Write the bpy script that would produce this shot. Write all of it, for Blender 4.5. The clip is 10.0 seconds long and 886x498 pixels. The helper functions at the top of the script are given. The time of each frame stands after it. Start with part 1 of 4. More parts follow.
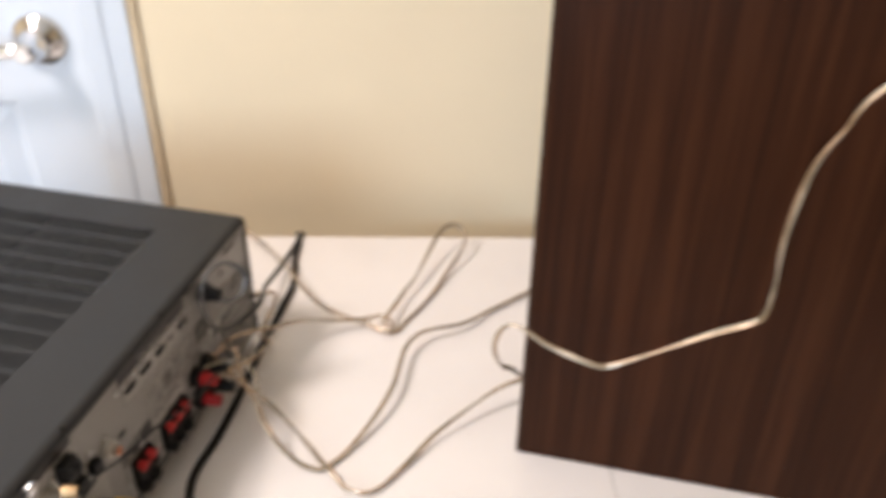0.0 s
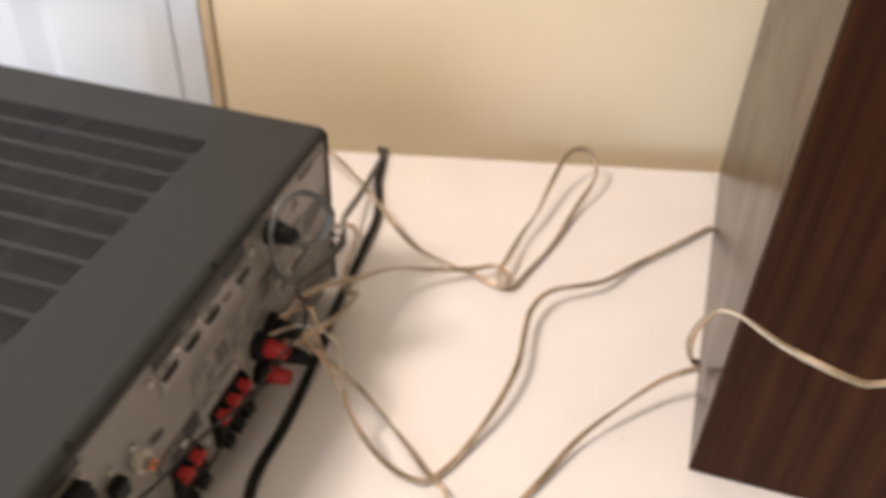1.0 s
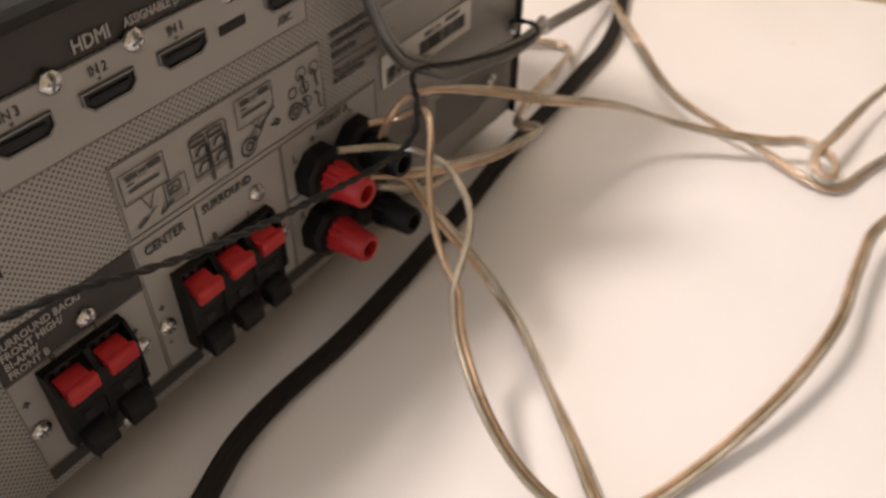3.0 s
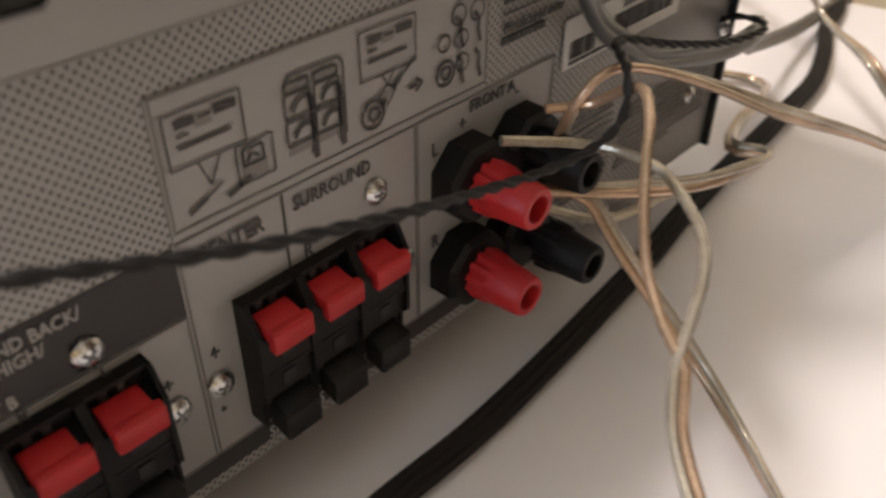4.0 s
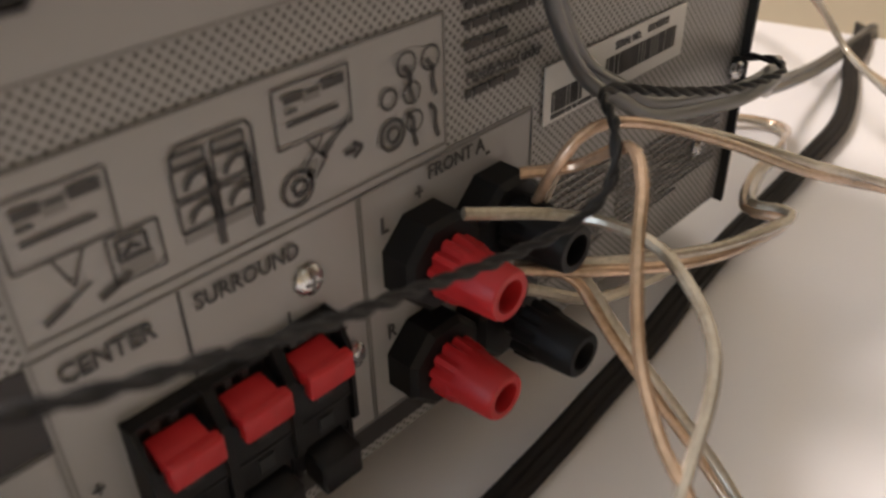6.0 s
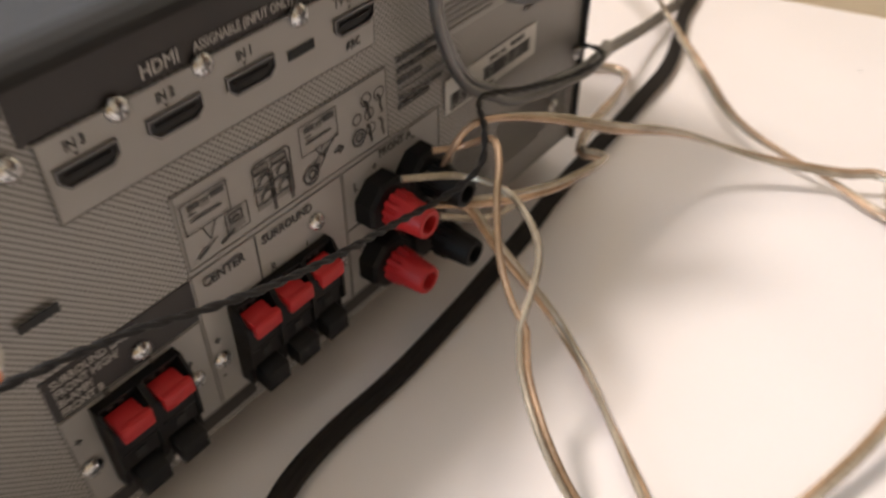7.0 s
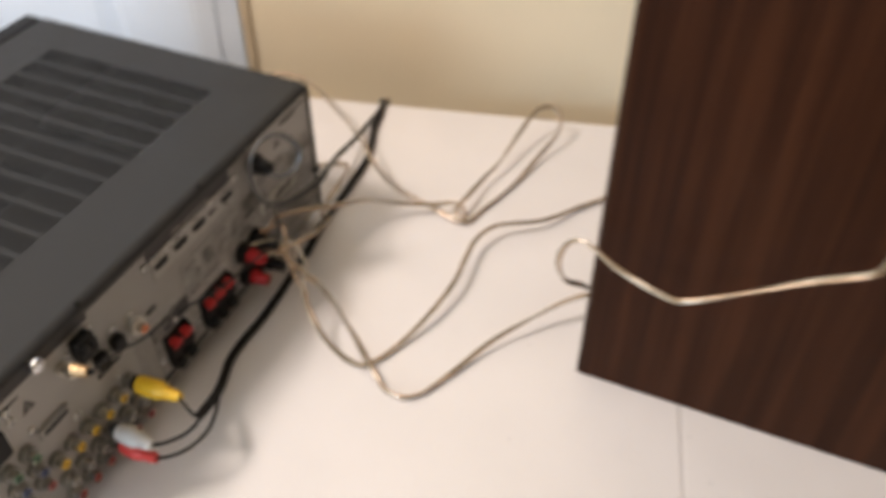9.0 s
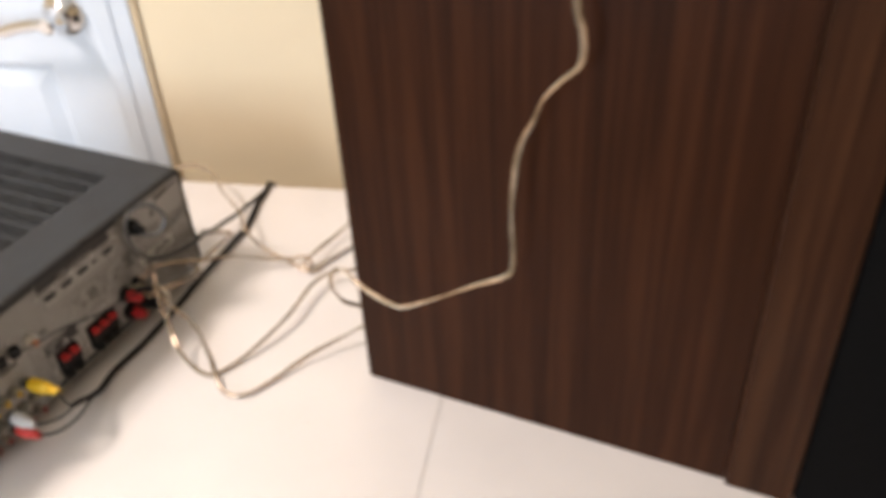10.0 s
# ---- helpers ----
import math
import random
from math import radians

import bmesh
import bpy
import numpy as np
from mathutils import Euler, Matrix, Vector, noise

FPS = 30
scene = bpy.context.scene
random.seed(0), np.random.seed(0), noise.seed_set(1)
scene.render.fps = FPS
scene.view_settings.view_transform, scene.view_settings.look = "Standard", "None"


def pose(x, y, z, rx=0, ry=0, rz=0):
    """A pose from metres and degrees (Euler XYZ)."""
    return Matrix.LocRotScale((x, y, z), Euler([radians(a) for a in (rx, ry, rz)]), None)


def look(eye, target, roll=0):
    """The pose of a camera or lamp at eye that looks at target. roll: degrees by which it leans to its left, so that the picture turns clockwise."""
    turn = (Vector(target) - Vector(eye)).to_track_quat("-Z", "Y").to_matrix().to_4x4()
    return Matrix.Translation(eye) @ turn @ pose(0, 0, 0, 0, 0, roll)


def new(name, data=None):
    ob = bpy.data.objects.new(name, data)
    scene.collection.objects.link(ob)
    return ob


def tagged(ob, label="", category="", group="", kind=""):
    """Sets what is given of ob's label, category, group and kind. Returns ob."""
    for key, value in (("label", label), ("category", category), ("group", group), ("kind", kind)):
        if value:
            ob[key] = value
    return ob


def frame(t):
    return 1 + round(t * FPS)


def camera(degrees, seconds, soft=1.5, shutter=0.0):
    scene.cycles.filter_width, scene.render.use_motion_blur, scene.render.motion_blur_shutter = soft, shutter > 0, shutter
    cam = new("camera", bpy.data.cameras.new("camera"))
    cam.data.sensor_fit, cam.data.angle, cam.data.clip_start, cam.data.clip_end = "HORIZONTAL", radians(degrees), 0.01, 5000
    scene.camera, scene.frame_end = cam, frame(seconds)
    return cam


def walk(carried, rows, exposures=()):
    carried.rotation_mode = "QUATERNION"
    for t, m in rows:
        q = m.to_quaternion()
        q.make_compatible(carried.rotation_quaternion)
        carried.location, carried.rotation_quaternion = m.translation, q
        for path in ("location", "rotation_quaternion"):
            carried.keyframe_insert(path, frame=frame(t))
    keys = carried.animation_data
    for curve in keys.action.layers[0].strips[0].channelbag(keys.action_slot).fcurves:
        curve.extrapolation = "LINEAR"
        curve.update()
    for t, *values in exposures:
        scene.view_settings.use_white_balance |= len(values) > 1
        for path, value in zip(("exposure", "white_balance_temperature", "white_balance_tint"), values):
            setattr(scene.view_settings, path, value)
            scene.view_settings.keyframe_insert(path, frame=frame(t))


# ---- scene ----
cam = camera(54.4, 10.0, soft=2.4, shutter=0.5)
cam.data.dof.use_dof, cam.data.dof.focus_distance, cam.data.dof.aperture_fstop = True, 0.205, 19.0
EXPOSURES = [(0, 0.0, 6450, 14), (0.5, -0.03, 6650, 14), (1, -0.05, 6900, 16), (1.5, -0.13, 6850, 16), (2, -0.2, 6700, 15), (2.5, 0.0, 6600, 14), (3, -0.03, 6600, 15),
             (4.3, 0.12, 6150, 13), (5.7, 0.11, 6150, 13), (7, 0.08, 6400, 14), (7.5, 0.02, 6450, 14), (8, 0.02, 6450, 13), (8.5, 0.05, 6500, 13), (9, -0.2, 6550, 13), (9.5, -0.09, 6400, 14), (10, 0.02, 6650, 14)]
PATH = [
    (0, (-0.66506, -0.35857, 0.59974), (0.14999, -0.17025, 0.05179), 0.90),
    (0.5, (-0.60516, -0.30359, 0.55491), (0.16549, -0.03534, -0.02314), 0.74),
    (1, (-0.49175, -0.23104, 0.48511), (0.25459, -0.02142, -0.14658), 2.33),
    (1.5, (-0.40340, -0.23185, 0.40769), (0.30164, -0.02334, -0.27013), 2.64),
    (2, (-0.34966, -0.21744, 0.34470), (0.29471, 0.08693, -0.35683), 1.30),
    (2.5, (-0.32069, -0.19987, 0.30006), (0.29889, 0.17736, -0.38828), 0.15),
    (3, (-0.29590, -0.17371, 0.24392), (0.29640, 0.25107, -0.44072), 0.51),
    (3.1, (-0.29192, -0.16942, 0.23727), (0.29765, 0.26711, -0.44232), 0.46),
    (4.3, (-0.24923, -0.10325, 0.15426), (0.33713, 0.45496, -0.43274), 0.86),
    (4.5, (-0.24191, -0.10097, 0.15310), (0.33620, 0.46296, -0.43663), 0.72),
    (5, (-0.22943, -0.09506, 0.15029), (0.35816, 0.47197, -0.42697), -0.15),
    (5.5, (-0.22478, -0.09523, 0.14884), (0.37568, 0.48729, -0.39899), -0.98),
    (5.7, (-0.22271, -0.09575, 0.14941), (0.36997, 0.49334, -0.39986), -1.42),
    (7, (-0.29279, -0.15639, 0.23981), (0.29025, 0.30105, -0.43163), 0.03),
    (7.5, (-0.34293, -0.20468, 0.32917), (0.24086, 0.20987, -0.36893), 0.22),
    (8, (-0.40102, -0.27085, 0.42017), (0.14514, 0.15635, -0.30039), -2.30),
    (8.2, (-0.42958, -0.27676, 0.44140), (0.14277, 0.11638, -0.27822), 1.02),
    (8.5, (-0.46700, -0.30797, 0.49059), (0.11861, 0.06270, -0.23029), 2.73),
    (9, (-0.56447, -0.38329, 0.57323), (0.10808, -0.08791, -0.10532), -0.03),
    (9.5, (-0.65360, -0.48237, 0.62930), (0.08206, -0.21126, 0.00856), -1.58),
    (10, (-0.67574, -0.68809, 0.68090), (0.04617, -0.33063, 0.08839), -3.52),
]
walk(cam, [(t, look(eye, target, roll)) for t, eye, target, roll in PATH], exposures=EXPOSURES)

# ---- light ----
world = bpy.data.worlds.new("world")
scene.world = world
world.use_nodes = True
wn = world.node_tree.nodes
sky = wn.new("ShaderNodeTexSky")
sky.sky_type, sky.sun_disc = "NISHITA", False
sky.sun_elevation, sky.sun_rotation = radians(40), radians(200)
world.node_tree.links.new(sky.outputs[0], wn["Background"].inputs[0])
wn["Background"].inputs[1].default_value = 0.1

# Wall frame: s runs along the back wall (to the right), d goes into it
WN = Vector((0.97, 0.243, 0)).normalized()
WS = Vector((WN.y, -WN.x, 0))
WD = 0.275
TABLE_BACK = 0.211
ROOM = Matrix(((WS.x, WN.x, 0, 0), (WS.y, WN.y, 0, 0), (0, 0, 1, 0), (0, 0, 0, 1)))


def wall_point(s, d, z):
    return ROOM @ Vector((s, WD + d, z))


def area_lamp(name, place, aim, wide, high, watts, colour, shape="RECTANGLE"):
    data = bpy.data.lights.new(name, "AREA")
    data.shape, data.size, data.size_y = shape, wide, high
    data.energy, data.color = watts, colour
    ob = new(name, data)
    ob.matrix_world = look(place, aim)
    return ob


area_lamp("ceiling_lamp", (-0.64, 0.66, 1.57), (-0.1, -0.1, 0), 0.36, 0.36, 26.5, (1.0, 0.915, 0.84), "ELLIPSE")
area_lamp("window_light", wall_point(-1.04, -3.14, 0.65), wall_point(-0.6, 0, 0.3), 1.06, 1.2, 53, (0.68, 0.845, 1.0))


# ---- materials ----
def material(name, colour, rough=0.5, metal=0.0, coat=0.0, spec=0.5, vary=0.0, scale=40.0, bump=0.0, bump_scale=300.0, specks=0.0):
    m = bpy.data.materials.new(name)
    m.use_nodes = True
    nt = m.node_tree
    b = nt.nodes["Principled BSDF"]
    b.inputs["Base Color"].default_value = (*colour, 1)
    b.inputs["Roughness"].default_value = rough
    b.inputs["Metallic"].default_value = metal
    b.inputs["Coat Weight"].default_value = coat
    b.inputs["Specular IOR Level"].default_value = spec
    co = nt.nodes.new("ShaderNodeTexCoord")
    if vary:
        n1 = nt.nodes.new("ShaderNodeTexNoise")
        n1.inputs["Scale"].default_value, n1.inputs["Detail"].default_value = scale, 6
        ramp = nt.nodes.new("ShaderNodeMapRange")
        ramp.inputs["From Min"].default_value, ramp.inputs["From Max"].default_value = 0.3, 0.7
        ramp.inputs["To Min"].default_value, ramp.inputs["To Max"].default_value = 1 - vary, 1 + vary
        mix = nt.nodes.new("ShaderNodeMix")
        mix.data_type, mix.blend_type = "RGBA", "MULTIPLY"
        mix.inputs["Factor"].default_value = 1
        mix.inputs["A"].default_value = (*colour, 1)
        nt.links.new(co.outputs["Object"], n1.inputs["Vector"])
        nt.links.new(n1.outputs["Fac"], ramp.inputs["Value"])
        nt.links.new(ramp.outputs[0], mix.inputs["B"])
        nt.links.new(mix.outputs["Result"], b.inputs["Base Color"])
        r2 = nt.nodes.new("ShaderNodeMapRange")
        r2.inputs["To Min"].default_value, r2.inputs["To Max"].default_value = max(0.02, rough - 0.12), min(1, rough + 0.12)
        nt.links.new(n1.outputs["Fac"], r2.inputs["Value"])
        nt.links.new(r2.outputs[0], b.inputs["Roughness"])
    if specks:
        vo = nt.nodes.new("ShaderNodeTexVoronoi")
        vo.inputs["Scale"].default_value = specks
        dot = nt.nodes.new("ShaderNodeMapRange")
        dot.inputs["From Min"].default_value, dot.inputs["From Max"].default_value = 0.012, 0.022
        dot.inputs["To Min"].default_value = 0.35
        dust = nt.nodes.new("ShaderNodeMix")
        dust.data_type, dust.blend_type = "RGBA", "MULTIPLY"
        dust.inputs["Factor"].default_value = 1
        nt.links.new(co.outputs["Object"], vo.inputs["Vector"])
        nt.links.new(vo.outputs["Distance"], dot.inputs["Value"])
        nt.links.new(mix.outputs["Result"], dust.inputs["A"])
        nt.links.new(dot.outputs[0], dust.inputs["B"])
        nt.links.new(dust.outputs["Result"], b.inputs["Base Color"])
    if bump:
        n2 = nt.nodes.new("ShaderNodeTexNoise")
        n2.inputs["Scale"].default_value, n2.inputs["Detail"].default_value = bump_scale, 4
        bp = nt.nodes.new("ShaderNodeBump")
        bp.inputs["Strength"].default_value, bp.inputs["Distance"].default_value = bump, 0.002
        nt.links.new(co.outputs["Object"], n2.inputs["Vector"])
        nt.links.new(n2.outputs["Fac"], bp.inputs["Height"])
        nt.links.new(bp.outputs[0], b.inputs["Normal"])
    return m


def wood_material(name, dark, mid, light, rough=0.35):
    """Vertical-grain veneer: long streaks along z, fine pores."""
    m = bpy.data.materials.new(name)
    m.use_nodes = True
    nt = m.node_tree
    b = nt.nodes["Principled BSDF"]
    co = nt.nodes.new("ShaderNodeTexCoord")
    maps = []
    for sc, warp in (((105, 105, 2.0), 0.8), ((480, 480, 11), 0.4), ((14, 14, 5), 0.0)):
        mp = nt.nodes.new("ShaderNodeMapping")
        mp.inputs["Scale"].default_value = sc
        nt.links.new(co.outputs["Object"], mp.inputs["Vector"])
        n = nt.nodes.new("ShaderNodeTexNoise")
        n.inputs["Scale"].default_value, n.inputs["Detail"].default_value, n.inputs["Distortion"].default_value = 1.0, 5, warp
        nt.links.new(mp.outputs[0], n.inputs["Vector"])
        maps.append(n)
    add = maps[0].outputs["Fac"]
    for n, share in ((maps[1], 0.45), (maps[2], 0.25)):
        m2 = nt.nodes.new("ShaderNodeMath")
        m2.operation = "MULTIPLY_ADD"
        m2.inputs[1].default_value = share
        nt.links.new(n.outputs["Fac"], m2.inputs[0])
        nt.links.new(add, m2.inputs[2])
        add = m2.outputs[0]
    ramp = nt.nodes.new("ShaderNodeValToRGB")
    e = ramp.color_ramp.elements
    e[0].position, e[0].color = 0.62, (*dark, 1)
    e[1].position, e[1].color = 1.0, (*light, 1)
    k = e.new(0.84)
    k.color = (*mid, 1)
    nt.links.new(add, ramp.inputs["Fac"])
    nt.links.new(ramp.outputs[0], b.inputs["Base Color"])
    b.inputs["Roughness"].default_value = rough
    b.inputs["Specular IOR Level"].default_value = 0.10
    bp = nt.nodes.new("ShaderNodeBump")
    bp.inputs["Strength"].default_value, bp.inputs["Distance"].default_value = 0.12, 0.0006
    nt.links.new(maps[1].outputs["Fac"], bp.inputs["Height"])
    nt.links.new(bp.outputs[0], b.inputs["Normal"])
    return m


def hatch_material(name, paper, ink, pitch):
    """Grey panel paint with a fine printed screen of staggered dots."""
    m = bpy.data.materials.new(name)
    m.use_nodes = True
    nt = m.node_tree
    b = nt.nodes["Principled BSDF"]
    co = nt.nodes.new("ShaderNodeTexCoord")
    sep = nt.nodes.new("ShaderNodeSeparateXYZ")
    nt.links.new(co.outputs["Object"], sep.inputs[0])

    def op(kind, a, c=None):
        n = nt.nodes.new("ShaderNodeMath")
        n.operation = kind
        for i, v in enumerate((a, c)):
            if v is None:
                continue
            if isinstance(v, (int, float)):
                n.inputs[i].default_value = v
            else:
                nt.links.new(v, n.inputs[i])
        return n.outputs[0]

    w = 2 * math.pi / pitch
    u = op("SINE", op("MULTIPLY", sep.outputs["X"], w))
    v = op("SINE", op("MULTIPLY", sep.outputs["Z"], w))
    dots = op("MULTIPLY", u, v)
    edge = nt.nodes.new("ShaderNodeMapRange")
    edge.inputs["From Min"].default_value, edge.inputs["From Max"].default_value = 0.14, 0.50
    nt.links.new(dots, edge.inputs["Value"])
    mix = nt.nodes.new("ShaderNodeMix")
    mix.data_type = "RGBA"
    mix.inputs["A"].default_value, mix.inputs["B"].default_value = (*paper, 1), (*ink, 1)
    nt.links.new(edge.outputs[0], mix.inputs["Factor"])
    nt.links.new(mix.outputs["Result"], b.inputs["Base Color"])
    b.inputs["Roughness"].default_value = 0.42
    b.inputs["Metallic"].default_value = 0.15
    return m


def wire_material(name, low, high, metal):
    """Clear jacket over a stranded conductor: fine streaks under gloss."""
    m = bpy.data.materials.new(name)
    m.use_nodes = True
    nt = m.node_tree
    b = nt.nodes["Principled BSDF"]
    co = nt.nodes.new("ShaderNodeTexCoord")
    facs = []
    for scale in (45, 900):
        n = nt.nodes.new("ShaderNodeTexNoise")
        n.inputs["Scale"].default_value, n.inputs["Detail"].default_value = scale, 3
        nt.links.new(co.outputs["Object"], n.inputs["Vector"])
        facs.append(n)
    avg = nt.nodes.new("ShaderNodeMath")
    avg.operation = "MULTIPLY_ADD"
    avg.inputs[1].default_value = 0.35
    nt.links.new(facs[1].outputs["Fac"], avg.inputs[0])
    nt.links.new(facs[0].outputs["Fac"], avg.inputs[2])
    ramp = nt.nodes.new("ShaderNodeValToRGB")
    e = ramp.color_ramp.elements
    e[0].position, e[0].color = 0.50, (*low, 1)
    e[1].position, e[1].color = 0.85, (*high, 1)
    nt.links.new(avg.outputs[0], ramp.inputs["Fac"])
    nt.links.new(ramp.outputs[0], b.inputs["Base Color"])
    b.inputs["Roughness"].default_value = 0.27
    b.inputs["Metallic"].default_value = metal
    b.inputs["Coat Weight"].default_value = 0.7
    b.inputs["Coat Roughness"].default_value = 0.2
    return m


M_TABLE = material("white_laminate", (0.80, 0.745, 0.72), 0.38, vary=0.03, scale=9, specks=26.0, bump=0.03, bump_scale=500)
M_WALL = material("cream_wall_paint", (0.785, 0.654, 0.464), 0.75, vary=0.03, scale=5, bump=0.12, bump_scale=220)
M_CEIL = material("ceiling_paint", (0.8, 0.79, 0.76), 0.9, vary=0.02, scale=3)
M_FLOOR = material("carpet", (0.33, 0.27, 0.21), 0.95, vary=0.2, scale=60, bump=0.5, bump_scale=400)
M_TRIM = material("white_gloss_paint", (0.64, 0.69, 0.76), 0.32, vary=0.02, scale=12)
M_CAULK_SHADOW = material("brown_caulk_and_shadow", (0.56, 0.44, 0.29), 0.8, vary=0.15, scale=30)
M_CHROME = material("chrome", (0.70, 0.70, 0.71), 0.07, metal=1.0)
M_SEAM = material("seam_line", (0.55, 0.51, 0.48), 0.7)
M_VENEER = wood_material("walnut_veneer", (0.0215, 0.0070, 0.0031), (0.0315, 0.0102, 0.0043), (0.047, 0.0158, 0.0064), 0.36)
M_TRIMWOOD = wood_material("walnut_trim", (0.022, 0.0085, 0.0045), (0.036, 0.0140, 0.0072), (0.052, 0.021, 0.010), 0.3)
M_GRILLE = material("black_grille_cloth", (0.006, 0.0055, 0.0055), 0.95, spec=0.04, vary=0.2, scale=200, bump=0.4, bump_scale=1500)
M_FELT = material("dark_felt", (0.02, 0.02, 0.025), 0.9)
M_COVER = material("dark_grey_powder_coat", (0.0245, 0.0240, 0.0236), 0.48, spec=0.25, vary=0.06, scale=25, bump=0.10, bump_scale=1800)
M_INSIDE = material("inside_shade", (0.010, 0.010, 0.011), 0.8, vary=0.1)
M_CATCH = material("dull_catch_metal", (0.09, 0.09, 0.09), 0.5, metal=0.6)
M_SINK = material("bare_aluminium", (0.42, 0.41, 0.40), 0.35, metal=1.0, vary=0.15, scale=120)
M_HATCH = hatch_material("grey_panel_screen_print", (0.315, 0.300, 0.284), (0.085, 0.078, 0.07), 0.00205)
M_PANEL = material("grey_panel_paint", (0.315, 0.300, 0.284), 0.42, metal=0.15, vary=0.04, scale=30)
M_BAND = material("dark_band_ink", (0.022, 0.018, 0.0165), 0.5, vary=0.08, scale=40)
M_INK = material("dark_print_ink", (0.048, 0.044, 0.041), 0.55)
M_GREYINK = material("grey_print_ink", (0.20, 0.188, 0.176), 0.55)
M_LIGHTINK = material("light_print_ink", (0.36, 0.34, 0.32), 0.5)
M_STICKER = material("white_sticker", (0.62, 0.60, 0.57), 0.5, vary=0.03)
M_SCREW = material("zinc_screw", (0.62, 0.62, 0.62), 0.28, metal=1.0, vary=0.08, scale=400)
M_CROSS = material("screw_cross_shade", (0.16, 0.16, 0.16), 0.5, metal=0.6)
M_SLOT = material("slot_dark", (0.012, 0.012, 0.012), 0.7)
M_BLACK = material("black_plastic", (0.0085, 0.0078, 0.0075), 0.48, spec=0.20, vary=0.15, scale=120)
M_RED = material("red_plastic", (0.43, 0.017, 0.018), 0.42, spec=0.35, vary=0.06, scale=150)
M_YELLOW = material("yellow_rubber", (0.78, 0.47, 0.02), 0.45, vary=0.04, scale=120)
M_WHITEP = material("white_rubber", (0.55, 0.53, 0.51), 0.45, vary=0.04, scale=120)
M_REDP = material("red_rubber", (0.60, 0.055, 0.045), 0.45, vary=0.04, scale=120)
M_ORANGE = material("orange_ring", (0.75, 0.20, 0.05), 0.4)
M_REDRING = material("red_ring", (0.30, 0.05, 0.04), 0.4)
M_PALERING = material("pale_ring", (0.34, 0.32, 0.29), 0.4)
M_GREEN = material("green_ring", (0.05, 0.13, 0.06), 0.4)
M_BLUE = material("blue_ring", (0.04, 0.06, 0.15), 0.4)
M_RIM = material("dull_socket_rim", (0.16, 0.155, 0.15), 0.35, metal=1.0)
M_JACK = material("nickel_jack", (0.55, 0.53, 0.48), 0.3, metal=1.0, vary=0.1, scale=300)
M_FLANGE = material("grey_jack_flange", (0.17, 0.16, 0.14), 0.4, vary=0.1, scale=200)
M_BRASS = material("brass_plug", (0.50, 0.34, 0.19), 0.42, metal=1.0, vary=0.1, scale=200)
M_CREAMP = material("clear_jack_plastic", (0.50, 0.47, 0.42), 0.3, vary=0.08, scale=200)
M_REAR = material("varnished_brown_board", (0.060, 0.036, 0.024), 0.24, spec=0.1, vary=0.12, scale=14)
M_CORD = material("grey_black_cord", (0.070, 0.067, 0.064), 0.35, coat=0.45, vary=0.12, scale=90)
M_AVCABLE = material("black_cable", (0.015, 0.0125, 0.0115), 0.6, spec=0.18, vary=0.12, scale=90)
M_TWIST = material("thin_black_wire", (0.013, 0.012, 0.0115), 0.55, spec=0.25, vary=0.1, scale=200)
M_COPPER = wire_material("copper_in_clear_jacket", (0.26, 0.174, 0.095), (0.60, 0.395, 0.255), 0.5)
M_TINNED = wire_material("tinned_in_clear_jacket", (0.26, 0.212, 0.145), (0.53, 0.455, 0.355), 0.45)


# ---- mesh helpers ----
def box(bm, x0, x1, y0, y1, z0, z1, bevel=0.0, seg=1):
    r = bmesh.ops.create_cube(bm, size=1)
    vs = r["verts"]
    for v in vs:
        v.co = Vector((x0 + (v.co.x + 0.5) * (x1 - x0), y0 + (v.co.y + 0.5) * (y1 - y0), z0 + (v.co.z + 0.5) * (z1 - z0)))
    if bevel:
        es = list({e for v in vs for e in v.link_edges})
        bmesh.ops.bevel(bm, geom=es, offset=bevel, segments=seg, affect="EDGES", profile=0.5)
    return vs


def lathe(bm, profile, origin, axis, sides=20, cap=True, phase=0.0):
    """Rings of (distance along axis, radius) round an axis."""
    axis = Vector(axis).normalized()
    side = axis.orthogonal().normalized()
    up = axis.cross(side)
    rings = []
    for a, r in profile:
        ring = []
        for i in range(sides):
            t = 2 * math.pi * i / sides + phase
            ring.append(bm.verts.new(Vector(origin) + axis * a + (side * math.cos(t) + up * math.sin(t)) * r))
        rings.append(ring)
    for p, q in zip(rings, rings[1:]):
        for i in range(sides):
            bm.faces.new((p[i], p[(i + 1) % sides], q[(i + 1) % sides], q[i]))
    if cap:
        bm.faces.new(list(reversed(rings[0])))
        bm.faces.new(rings[-1])
    return rings


def mesh_of(name, bm, mat, smooth=False):
    bmesh.ops.recalc_face_normals(bm, faces=bm.faces)
    me = bpy.data.meshes.new(name)
    bm.to_mesh(me)
    bm.free()
    me.materials.append(mat)
    if smooth:
        me.polygons.foreach_set("use_smooth", [True] * len(me.polygons))
        me.set_sharp_from_angle(angle=radians(40))
    return me


def part(name, bm, mat, parent=None, label="", smooth=False):
    ob = new(name, mesh_of(name, bm, mat, smooth))
    adopt(ob, parent)
    if label:
        tagged(ob, label)
    return ob


def adopt(ob, parent, at=(0, 0, 0)):
    ob.location = Vector(at)
    if parent is not None:
        ob.parent = parent
        if parent.data is None:
            ob.location = Vector(at) - parent.location
    return ob


def base(name, place, label, category, group="", kind=""):
    ob = new(name)
    ob.location = place
    ob.empty_display_size = 0.02
    return tagged(ob, label, category, group, kind)


